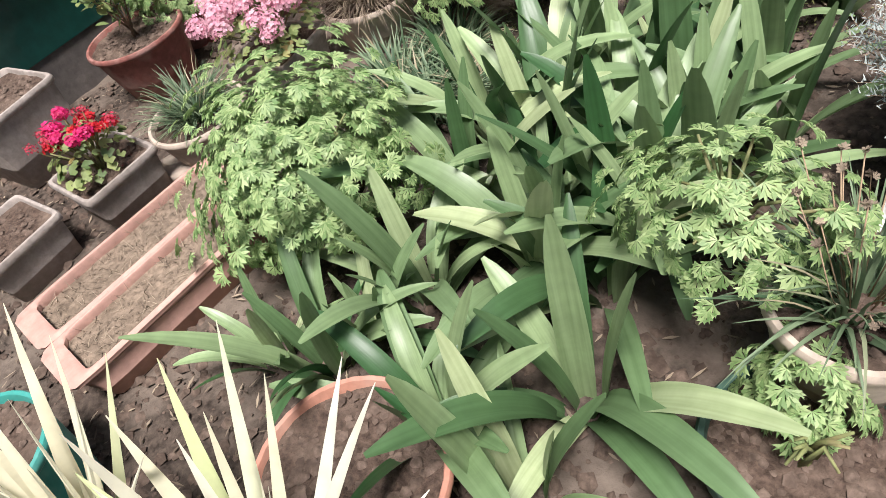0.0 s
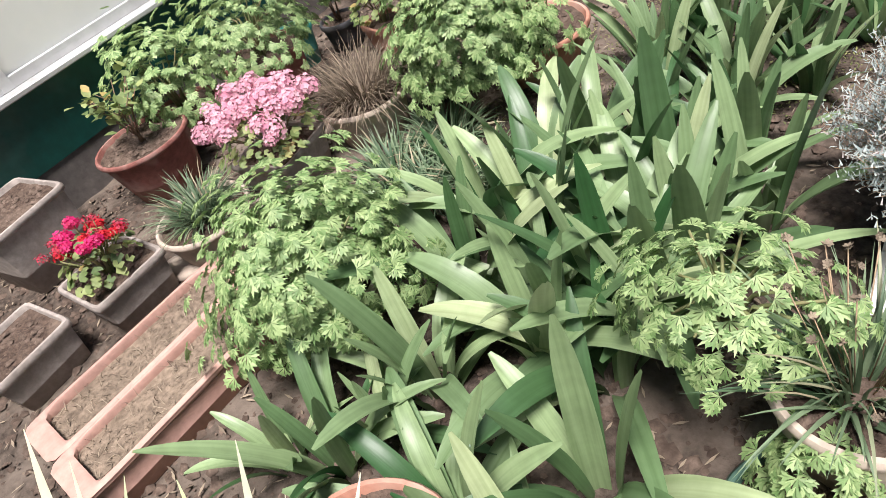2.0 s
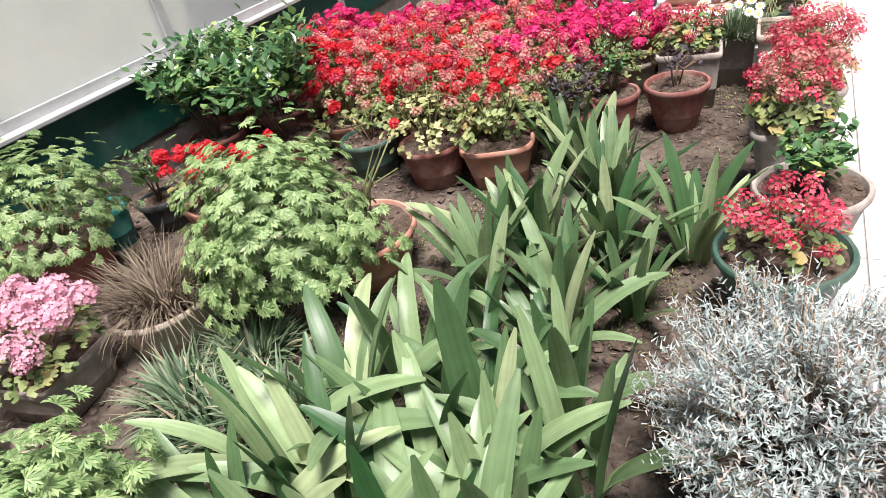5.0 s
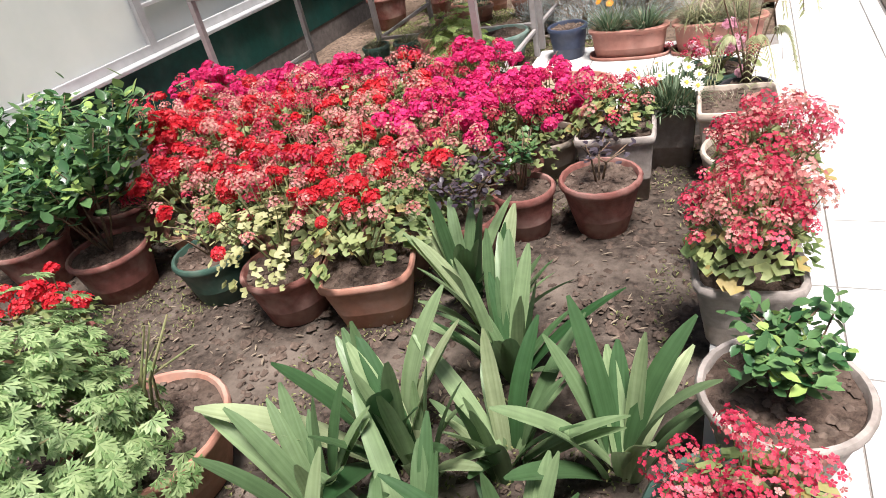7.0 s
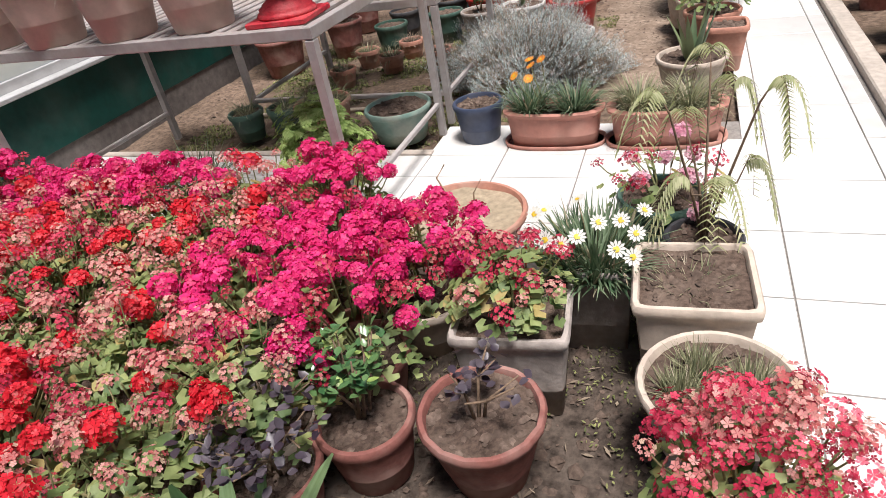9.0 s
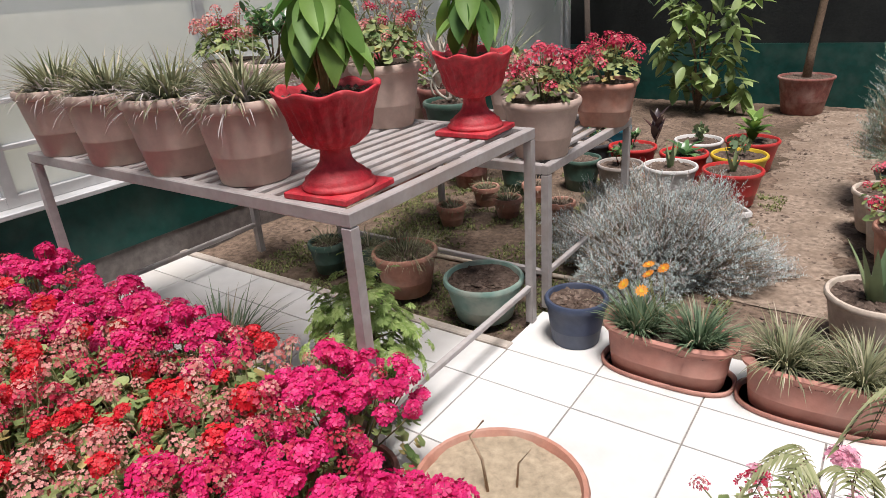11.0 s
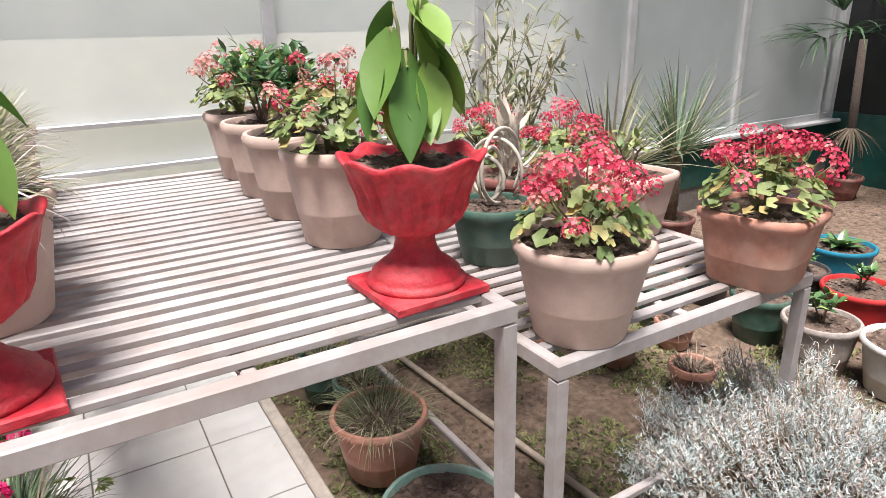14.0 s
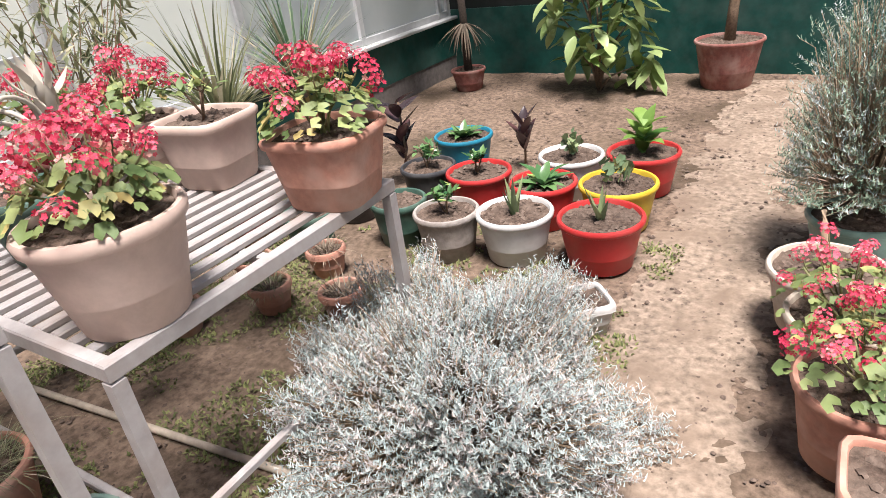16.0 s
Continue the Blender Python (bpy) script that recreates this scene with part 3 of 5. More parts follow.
def shrub_parts(ob, h, rx, tall, n, leaf, material, seed=2, trunk=5, wide=0.5, stem=None):
    R.seed(seed)
    stems, fol = Mesh(), Mesh()
    tips = []
    for i in range(trunk):
        a, q = i * TAU / trunk + R.uniform(-0.4, 0.4), R.uniform(0.35, 0.8)
        p0, p1 = V((R.uniform(-0.02, 0.02), R.uniform(-0.02, 0.02), h - 0.02)), V((rx * q * 0.5 * math.cos(a), rx * q * 0.5 * math.sin(a), h + tall * 0.5))
        for j in range(3):
            b = a + R.uniform(-0.9, 0.9)
            p2 = V((rx * q * math.cos(b), rx * q * math.sin(b), h + tall * R.uniform(0.65, 1)))
            stems.tube([tuple(p0), tuple(p1), tuple(p2)], 0.006, 0.002, 5)
            tips.append((p1, p2))
    for i in range(n):
        p1, p2 = R.choice(tips)
        c = p1.lerp(p2, R.uniform(0.0, 1.1)) + V((R.gauss(0, 1), R.gauss(0, 1), R.gauss(0, 0.8))) * (rx * 0.13)
        fol.blade(tuple(c), R.random() * TAU, leaf * R.uniform(0.7, 1.2), leaf * wide * R.uniform(0.8, 1.2), R.uniform(-10, 70), R.uniform(10, 50), "oval", 0.25, 3)
    stuff("stem_tangle", stems, stem or BARK, ob)
    stuff("foliage", fol, material, ob)


def silver_parts(ob, h, rx, ry, tall, n, seed=4, dry=0.35, length=0.11, live=None, dead=None):
    R.seed(seed)
    a_, b_, st = Mesh(), Mesh(), Mesh()
    for i in range(n):
        a, ph = R.random() * TAU, math.asin(R.uniform(-0.1, 1))
        lump = 1 + 0.2 * math.sin(a * 4 + seed + 3 * ph) + 0.12 * math.sin(a * 9 - ph * 6)
        d = V((math.cos(a) * math.cos(ph), math.sin(a) * math.cos(ph), math.sin(ph)))
        q = R.uniform(0.68, 1.0) * lump
        base = V((rx * q * d.x * 0.86, ry * q * d.y * 0.86, h + tall * q * max(0.03, d.z) * 0.86))
        m = b_ if R.random() < dry else a_
        ln = length * R.uniform(0.5, 1)
        end = base + (d + V((R.uniform(-0.5, 0.5), R.uniform(-0.5, 0.5), R.uniform(0, 0.7)))).normalized() * ln
        if i % 3 == 0:
            st.tube([tuple(V((base.x * 0.35, base.y * 0.35, h + 0.01))), tuple(base), tuple(end)], 0.002, 0.001, 3)
        for j in range(8):
            c = base.lerp(end, 0.08 + 0.13 * j)
            m.blade(tuple(c), R.random() * TAU, 0.019 * R.uniform(0.7, 1.2), 0.0045, R.uniform(10, 75), R.uniform(-10, 40), "lance", 0.2, 2)
    stuff("stem_tangle", st, DRYSTEM, ob)
    stuff("foliage", a_, live or SILVER, ob)
    stuff("dry_growth", b_, dead or SILVERDRY, ob)


STRAPS = []
for s in range(12):
    R.seed(40 + s)
    m = Mesh()
    m.blade((0, 0, 0), 0, 1.0, 0.08 + 0.012 * (s % 3), (84, 80, 68, 56, 86, 48, 74, 82, 76, 66, 84, 58)[s], (30, 70, 85, 60, 14, 65, 45, 100, 28, 36, 44, 30)[s], "strap", 0.55, 12, R.uniform(-0.6, 0.6))
    me = m.data("leaf")
    me.materials.append(STRAP)
    STRAPS.append(me)


def strap_clump(x, y, n, length, seed, lean=0.0, z=BED, wide=1.0, erect=False):
    R.seed(seed)
    ob = thing("agapanthus", x, y, z, 0, "clump of broad green strap leaves growing in the bed", "plant", "strap-leaved clumps")
    for i in range(n):
        a = i * 2.39996 + R.uniform(-0.5, 0.5)
        k = length * R.uniform(0.6, 1.12)
        q = 0.015 + 0.05 * R.random()
        inner = i < n * 0.4
        me = STRAPS[R.choice((0, 4, 8, 9, 10, 10, 11, 8))] if erect else STRAPS[R.choice((0, 4, 7, 1)) if inner else R.choice((0, 1, 2, 3, 5, 6, 6))]
        part("leaf", me, STRAP, ob, at=Matrix.LocRotScale((q * math.cos(a), q * math.sin(a), -0.01), Euler((0, 0, a + lean)), (k, k * wide * R.uniform(0.85, 1.15), k)))
    return ob


def scatter(name, n, x0, x1, y0, y1, z, r0, r1, material, label, seed):
    R.seed(seed)
    m = Mesh()
    for i in range(n):
        clod(m, R.uniform(x0, x1), R.uniform(y0, y1), z + R.uniform(-0.002, 0.008), r0 + (r1 - r0) * R.random() ** 3)
    return setting(name, m, material, label, "gravel", True, "stuff")


scatter("soil_clods", 16000, -3.95, -0.4, -4.6, 1.34, BED, 0.005, 0.03, PEBBLE, "loose clods and grit on the bed", 401)
scatter("far_soil_clods", 9000, -3.95, -0.12, 2.64, 8.2, -0.045, 0.004, 0.016, PEBBLE, "loose clods and grit on the far bed", 402)
R.seed(403)
m = Mesh()
for i in range(4200):
    m.blade((R.uniform(-3.95, -0.5), R.uniform(-4.6, 1.3), BED + 0.012), R.random() * TAU, R.uniform(0.015, 0.05), R.uniform(0.004, 0.012), R.uniform(-5, 25), R.uniform(-10, 30), "oval", 0.3, 2)
setting("leaf_litter", m, STRAW, "dry leaf litter on the bed", "litter", True, "stuff")
m = Mesh()
for i in range(44000):
    x, y = R.uniform(-3.5, -0.9), R.uniform(2.3, 4.9)
    if noise.noise(V((x * 2.2, y * 2.2, 3))) + 0.5 * noise.noise(V((x * 9, y * 9, 8))) > -0.1 + 0.35 * max(0, y - 3.9):
        m.blade((x, y, -0.043), R.random() * TAU, R.uniform(0.01, 0.03), 0.011, R.uniform(10, 70), R.uniform(0, 60), "oval", 0.2, 2)
for i in range(16000):
    x, y = R.uniform(-3.2, -0.42), R.uniform(-1.6, 1.2)
    if noise.noise(V((x * 1.7, y * 1.7, 5))) + 0.5 * noise.noise(V((x * 8, y * 8, 2))) > 0.0:
        m.blade((x, y, BED + 0.016), R.random() * TAU, R.uniform(0.006, 0.02), 0.007, R.uniform(10, 70), R.uniform(0, 60), "oval", 0.2, 2)
setting("moss", m, leafy("moss_leaf", (0.08, 0.1, 0.03), (0.3, 0.31, 0.12), 0.8, 0.2), "low mossy weeds on the damp soil", "moss", True, "stuff")


# ---- slatted steel benches ----
def bench(x0, x1, y0, y1, top, pitch, label):
    ob = thing("slatted_bench", (x0 + x1) / 2, (y0 + y1) / 2, 0, 0, label, "bench", "steel plant benches")
    hx, hy = (x1 - x0) / 2, (y1 - y0) / 2
    t = 0.036

    def bar(name, *b):
        m = Mesh()
        m.box(*b, 0.004)
        part(name, m, STEEL, ob, smooth=False)
    bar("front_rail", hx - t, hx, -hy, hy, top - 0.045, top)
    bar("back_rail", -hx, -hx + t, -hy, hy, top - 0.045, top)
    bar("end_rail", -hx + t, hx - t, -hy, -hy + t, top - 0.045, top)
    bar("end_rail", -hx + t, hx - t, hy - t, hy, top - 0.045, top)
    n = int((2 * hx - 2 * t) / pitch)
    for i in range(1, n):
        x = -hx + t + (2 * hx - 2 * t) * i / n
        bar("slat", x - 0.017, x + 0.017, -hy + t, hy - t, top - 0.022, top - 0.002)
    bar("cross_bar", -hx + t, hx - t, -0.015, 0.015, top - 0.05, top - 0.023)
    for sx in (-1, 1):
        for sy in (-1, 1):
            x, y = sx * (hx - t / 2), sy * (hy - t / 2)
            bar("leg", x - t / 2, x + t / 2, y - t / 2, y + t / 2, 0.0, top - 0.046)
    for sx in (-1, 1):
        x = sx * (hx - t / 2)
        bar("brace", x - 0.012, x + 0.012, -hy + t, hy - t, 0.17, 0.196)
    bar("brace", -hx + t, hx - t, -hy + 0.006, -hy + 0.03, 0.17, 0.196)
    return ob


TA, TB = 0.905, 0.71
bench(-3.54, -1.62, 1.39, 2.52, TA, 0.066, "pale painted steel bench with a slatted top")
bench(-2.98, -1.62, 2.645, 3.71, TB, 0.07, "lower pale painted steel bench with a slatted top")


# ---- kinds of potted things ----
def potted(name, x, y, z, r, h, material, label, category, group="", rot=None, **kw):
    R.seed(int(abs(x * 977 + y * 613) * 10) + 3)
    ob = thing(name, x, y, z, R.uniform(0, 360) if rot is None else rot, label, category, group)
    pot_parts(ob, r, h, material, **kw)
    return ob


SEED = [100]


def nxt():
    SEED[0] += 1
    return SEED[0]


def geranium(x, y, z, r, h, mat_, label, cols, heads_, spread, tall, group="", leaves=110, **kw):
    ob = potted("potted_geranium", x, y, z, r, h, mat_, label, "potted plant", group, **kw)
    geranium_parts(ob, h - 0.02, spread, tall, cols, heads_, leaves, seed=nxt())
    return ob


# foreground corner: empty trough planters and concrete boxes
def trough(x, y, rot, ln, wd, h, material, label, z=BED, soil=None, saucer=False, p=14.0):
    ob = potted("trough_planter", x, y, z, wd, h, material, label, "planter", "long trough planters", rot=rot, p=p, sy=1.0, sx=ln / wd, foot=0.86, lip=0.022, soil=soil, fill=0.035, n=48)
    if saucer:
        m = Mesh()
        m.lathe([(wd * 0.98, 0), (wd * 1.02, 0.004), (wd * 1.03, 0.022), (wd * 0.99, 0.022), (wd * 0.97, 0.006)], 48, p, ln / wd, 1.0)
        part("saucer", m, material, ob)
    return ob


t1 = trough(-2.375, -3.165, 87, 0.425, 0.125, 0.165, PINKCLAY, "long pinkish clay trough with dry weedy soil", soil=DRYSOIL)
t2 = trough(-2.125, -3.19, 87, 0.425, 0.125, 0.165, PINKCLAY, "long pinkish clay trough with dry weedy soil", soil=DRYSOIL)
for t_, sd in ((t1, 3), (t2, 8)):
    R.seed(sd)
    m = Mesh()
    for i in range(420):
        m.blade((R.uniform(-0.39, 0.39), R.uniform(-0.1, 0.1), 0.132), R.random() * TAU, R.uniform(0.02, 0.05), 0.003, R.uniform(5, 60), R.uniform(-20, 60), "lance", 0.2, 3)
    stuff("dry_weed", m, STRAW, t_)
SQ = dict(p=16.0, foot=0.82, lip=0.035, n=64)
potted("concrete_planter", -3.66, -2.99, BED, 0.22, 0.36, CONCRETE, "tall grey concrete box planter with soil", "planter", "concrete box planters", rot=8, **SQ)
ob = potted("concrete_planter", -2.88, -2.97, BED, 0.175, 0.2, CONCRETE, "grey concrete box planter with red geranium", "planter", "concrete box planters", rot=1, **SQ)
geranium_parts(ob, 0.18, 0.16, 0.24, [RED, CRIMSON, MAGENTA, CRIMSON], 18, 60, seed=31)
potted("concrete_planter", -2.95, -3.4, BED, 0.175, 0.2, CONCRETE, "grey concrete box planter with bare soil", "planter", "concrete box planters", rot=5, **SQ)
ob = potted("concrete_planter", -2.71, -2.1, BED, 0.175, 0.2, CONCRETE, "grey concrete box planter with pink geranium", "planter", "concrete box planters", rot=10, **SQ)
geranium_parts(ob, 0.18, 0.27, 0.26, [PINK], 34, 110, seed=32, headr=0.045)

ob = potted("clay_pot", -3.5, -2.32, BED, 0.25, 0.29, TERRA, "red clay pot with a sparse leggy plant", "potted plant", "red clay pots")
shrub_parts(ob, 0.27, 0.24, 0.34, 90, 0.055, ROUNDL, seed=21, trunk=6, wide=0.8)
ob = potted("clay_pot", -2.71, -2.58, BED, 0.215, 0.2, STONE_RIM, "pale clay pot with a dark green grassy tuft", "potted plant")
tuft_parts(ob, 0.18, 300, 0.23, 0.012, GRASS, rise=(30, 88), spread=0.08, seed=22)
ob = potted("clay_pot", -3.34, -1.54, BED, 0.235, 0.32, TERRA, "red clay pot with leafy scented geranium", "potted plant", "red clay pots")
bush_parts(ob, 0.28, 0.38, 0.38, 0.52, 520, 0.055, LOBED, 23)
ob = potted("clay_pot", -2.5, -1.69, BED, 0.225, 0.22, STONE_RIM, "pale clay pot with withered brown grass", "potted plant")
tuft_parts(ob, 0.2, 900, 0.27, 0.007, STRAW, rise=(30, 88), curl=(20, 130), spread=0.14, seed=24)
ob = potted("scented_geranium", -1.84, -2.71, BED, 0.2, 0.2, STONE_RIM, "grey pot overgrown by a pale green cut-leaved geranium", "potted plant", "cut-leaved bushes")
bush_parts(ob, 0.16, 0.33, 0.33, 0.44, 1300, 0.05, LOBED, 25)
ob = potted("scented_geranium", -1.88, -1.1, BED, 0.25, 0.23, ORANGE, "wide clay pot with a large cut-leaved geranium bush", "potted plant", "cut-leaved bushes", rot=0)
bush_parts(ob, 0.16, 0.34, 0.34, 0.6, 1500, 0.053, LOBED, 26, (-0.17, -0.25))
ob = potted("scented_geranium", -3.66, -1.95, BED, 0.2, 0.22, TERRA, "cut-leaved green geranium by the wall", "potted plant", "cut-leaved bushes")
bush_parts(ob, 0.2, 0.3, 0.3, 0.52, 380, 0.055, LOBED, 27)

# gazania drifts in the bed
for i, (x, y, rr) in enumerate(((-2.15, -1.98, 0.2), (-1.9, -2.05, 0.18), (-2.05, -1.72, 0.16), (-1.75, -1.9, 0.17))):
    ob = thing("gazania", x, y, BED, 0, "low grey-green gazania tuft in the bed", "plant", "low gazania tufts")
    tuft_parts(ob, 0.01, 240, 0.22, 0.016, GRASS, rise=(30, 85), curl=(20, 90), spread=rr * 0.7, seed=50 + i)

# strap-leaved clumps
R.seed(77)
ROWS = ((-3.12, (-1.5, -1.08, -0.76), 0.5), (-2.86, (-1.3, -0.82), 0.56), (-2.62, (-1.1, -0.86), 0.52), (-2.42, (-1.45, -1.2, -0.95, -0.78), 0.54), (-2.18, (-1.5, -1.25, -1.0, -0.78), 0.54),
        (-1.95, (-1.4, -1.15, -0.9, -0.72), 0.54), (-1.7, (-1.3, -1.05, -0.82), 0.46), (-1.42, (-1.2, -0.92), 0.42), (-1.15, (-1.28, -0.98, -0.72), 0.4), (-0.85, (-1.15, -0.9), 0.4), (-0.78, (-0.62, -1.21), 0.44),
        (-0.42, (-1.0,), 0.4), (-0.3, (-1.13,), 0.4), (-0.06, (-1.3,), 0.4))
for y, xs, ln in ROWS:
    for x in xs:
        strap_clump(x + R.uniform(-0.05, 0.05), y + R.uniform(-0.06, 0.06), R.choice((11, 13, 15)) + (4 if y > -1.3 else 0), ln * R.uniform(1.0, 1.15), 300 + int(abs(x * 100) + abs(y * 10)), wide=1.55, erect=y > -1.3)

strap_clump(-1.64, -3.2, 12, 0.33, 391, wide=1.5)
strap_clump(-1.42, -2.98, 12, 0.34, 392, wide=1.5)
for i, (x, y, rr) in enumerate(((-2.68, -2.36, 0.09), (-2.78, -2.75, 0.1))):
    st = Mesh()
    R.seed(410 + i)
    st.lathe([(rr * 0.98, 0.0), (rr, 0.006), (rr * 0.97, 0.03), (rr * 0.6, 0.034), (0.0006, 0.032)], 9, 3.0, 1.2, 0.8, 0.05, 3)
    ob = thing("flat_stone", x, y, BED + 0.004, R.uniform(0, 90), "pale flat stone lying on the soil", "stone", "flat stones")
    part("slab", st, STONE_RIM, ob)

# near the camera at the start
ob = potted("clay_pot", -1.1, -3.36, BED, 0.24, 0.2, ORANGE, "orange clay pot with bare dry soil", "potted plant")
ob = potted("clay_pot", -0.34, -2.6, 0.0, 0.17, 0.25, STONE_RIM, "pale clay pot with long grassy leaves", "potted plant")
tuft_parts(ob, 0.23, 170, 0.3, 0.012, GRASS, rise=(30, 88), curl=(20, 90), spread=0.07, seed=61)
R.seed(62)
m, f_ = Mesh(), Mesh()
for i in range(22):
    a, q = R.random() * TAU, R.uniform(0.03, 0.12)
    tp = (q * 1.6 * math.cos(a), q * 1.6 * math.sin(a), 0.23 + R.uniform(0.2, 0.34))
    m.tube([(q * 0.4 * math.cos(a), q * 0.4 * math.sin(a), 0.22), (q * math.cos(a), q * math.sin(a), 0.36), tp], 0.0016, 0.0012, 4)
    for j in range(3):
        f_.petal_fan(V(tp) + V((R.uniform(-0.006, 0.006), R.uniform(-0.006, 0.006), 0)), (R.uniform(-1, 1), R.uniform(-1, 1), 1), 0.008, 6, 0.5)
stuff("flower_stalk", m, DRYSTEM, ob)
stuff("seed_head", f_, STRAW, ob, "dry papery seed heads")
ob = thing("cut_leaved_geranium", -0.6, -2.57, BED, 0, "young cut-leaved geranium on a bare stem", "plant")
m = Mesh()
m.tube([(0.2, -0.08, 0.0), (0.12, -0.05, 0.2), (0, 0, 0.46)], 0.008, 0.005, 6)
part("stem", m, BARK, ob)
bush_parts(ob, 0.38, 0.24, 0.18, 0.24, 230, 0.04, LOBED, 63)
ob = potted("plastic_pot", -0.33, -2.84, BED, 0.2, 0.16, GREENPOT, "green plastic pot with a small cut-leaved plant", "potted plant")
bush_parts(ob, 0.14, 0.1, 0.1, 0.22, 110, 0.042, LOBED, 64, (0.07, -0.05))
for x, y, sd, count in ((-0.93, -3.66, 65, 52), (-1.36, -3.8, 66, 40)):
    ob = potted("variegated_yucca", x, y, BED, 0.14, 0.3, TEALCAN, "pot with a spiky cream-leaved plant", "potted plant", "cream-leaved spiky plants")
    R.seed(sd)
    for i in range(count):
        m = Mesh()
        a = i * 2.4
        q = 0.06 * math.sqrt((i + 0.5) / count)
        m.blade((q * math.cos(a), q * math.sin(a), 0.27 + 0.08 * R.random()), a, R.uniform(0.38, 0.54), R.uniform(0.05, 0.064), 86 - 40 * i / count + R.uniform(-6, 6), R.uniform(-4, 8), "lance", 0.4, 5)
        part("leaf", m, CREAM, ob)
potted("plastic_tub", -1.92, -3.86, BED, 0.2, 0.3, TEALCAN, "aqua plastic tub with soil", "tub")
ob = potted("silver_bush", -0.22, -1.84, 0.0, 0.17, 0.24, WHITEP, "pale pot spilling over with a silver-leaved shrub", "potted plant", "silver shrubs")
silver_parts(ob, 0.2, 0.3, 0.3, 0.36, 3200, 66, 0.15)

# back rows by the dwarf wall
ob = potted("clay_pot", -3.34, -0.94, BED, 0.13, 0.19, BLACKPOT, "black pot with a small dark rose bush", "potted plant")
shrub_parts(ob, 0.17, 0.16, 0.3, 160, 0.035, SHRUB, seed=70)
geranium(-2.95, -0.96, BED, 0.12, 0.19, ORANGE, "square clay pot with bright red geranium", [RED], 13, 0.18, 0.32, "red geraniums", 60, p=6.0)
geranium(-2.66, -0.78, BED, 0.12, 0.19, TERRA, "clay pot with bright red geranium", [RED], 9, 0.17, 0.26, "red geraniums", 70)
ob = potted("watering_can", -3.52, -1.16, BED, 0.12, 0.24, TEALCAN, "aqua plastic bucket by the wall", "bucket")
for x, y, sd in ((-3.53, -0.25, 71), (-2.95, -0.26, 72), (-3.78, 0.18, 73), (-3.28, 0.16, 74)):
    ob = potted("citrus_bush", x, y, BED, 0.19, 0.24, TERRA, "clay pot with a glossy green leafy bush", "potted plant", "glossy potted bushes")
    shrub_parts(ob, 0.22, 0.42, 0.54, 620, 0.075, SHRUB, seed=sd, trunk=8, wide=0.6)
ob = potted("plastic_pot", -2.39, -0.2, BED, 0.17, 0.22, GREENPOT, "dark green pot with a thin white-flowered plant", "potted plant")
shrub_parts(ob, 0.2, 0.2, 0.2, 60, 0.03, ROUNDL, seed=75)
ob = potted("potted_geranium", -1.95, -0.26, BED, 0.18, 0.23, TERRA, "red clay pot with a leggy yellowing geranium", "potted plant", "red geraniums")
PALEGER = leafy("yellowing_leaf", (0.26, 0.28, 0.1), (0.6, 0.58, 0.3), 0.6, 0.3, 40)
geranium_parts(ob, 0.21, 0.25, 0.38, [SALMON, RED, SALMON, SALMON], 16, 130, 0.018, PALEGER, seed=nxt())
geranium(-1.6, -0.2, BED, 0.19, 0.23, ORANGE, "square clay pot with leggy dry-stemmed geranium", [SALMON, RED], 12, 0.24, 0.38, "red geraniums", 60, p=4.0, rot=20)
ob = potted("clay_pot", -0.83, 0.45, BED, 0.168, 0.25, TERRA, "ribbed clay pot with cloddy soil and purple sprigs", "potted plant", "red clay pots", foot=0.62, wob=0.02, waves=18)
shrub_parts(ob, 0.23, 0.17, 0.2, 46, 0.034, DARKSHRUB, seed=78, trunk=3, wide=0.7)
ob = potted("clay_pot", -1.15, 0.4, BED, 0.14, 0.22, TERRA, "clay pot with a small glossy green shrub", "potted plant", "red clay pots")
shrub_parts(ob, 0.2, 0.13, 0.26, 170, 0.034, SHRUB, seed=76, wide=0.65)
ob = potted("clay_pot", -1.34, 0.2, BED, 0.143, 0.2, TERRA, "clay pot with a dark purple-leaved shrub", "potted plant", "red clay pots")
shrub_parts(ob, 0.18, 0.24, 0.26, 170, 0.034, DARKSHRUB, seed=77, wide=0.7)

# the mass of red geraniums
R.seed(5)
MASS = []
for j, y in enumerate((0.02, 0.33, 0.64, 0.95, 1.22)):
    for i in range(7):
        x = -3.45 + 0.36 * i + (0.16 if j % 2 else 0) + R.uniform(-0.05, 0.05)
        if x > -1.02 or (x > -1.35 and y > 1.05) or (y < 0.2 and x > -1.5) or (y < 0.5 and (x < -2.9 or x > -1.35)):
            continue
        MASS.append((x, y + R.uniform(-0.04, 0.04)))
for x, y in MASS:
    if (x > -1.75 and y > 0.5) or (x < -2.2 and y > 1.1):
        cols, what = [MAGENTA, MAGENTA, MAGENTA, CRIMSON], "magenta"
    elif R.random() < 0.64:
        cols, what = [RED, CRIMSON, SALMON, SALMON, SALMON], "mixed red and faded"
    else:
        cols, what = [RED, RED, CRIMSON, CRIMSON, SALMON], "bright red"
    geranium(x, y, BED, 0.16, 0.2, R.choice((TERRA, TERRA, ORANGE, STONE_RIM)), "clay pot crowded with %s geranium flowers" % what, cols, 42 if what != "mixed red and faded" else 26, 0.25, R.uniform(0.3, 0.4), "red geraniums", 90 if what != "mixed red and faded" else 170)

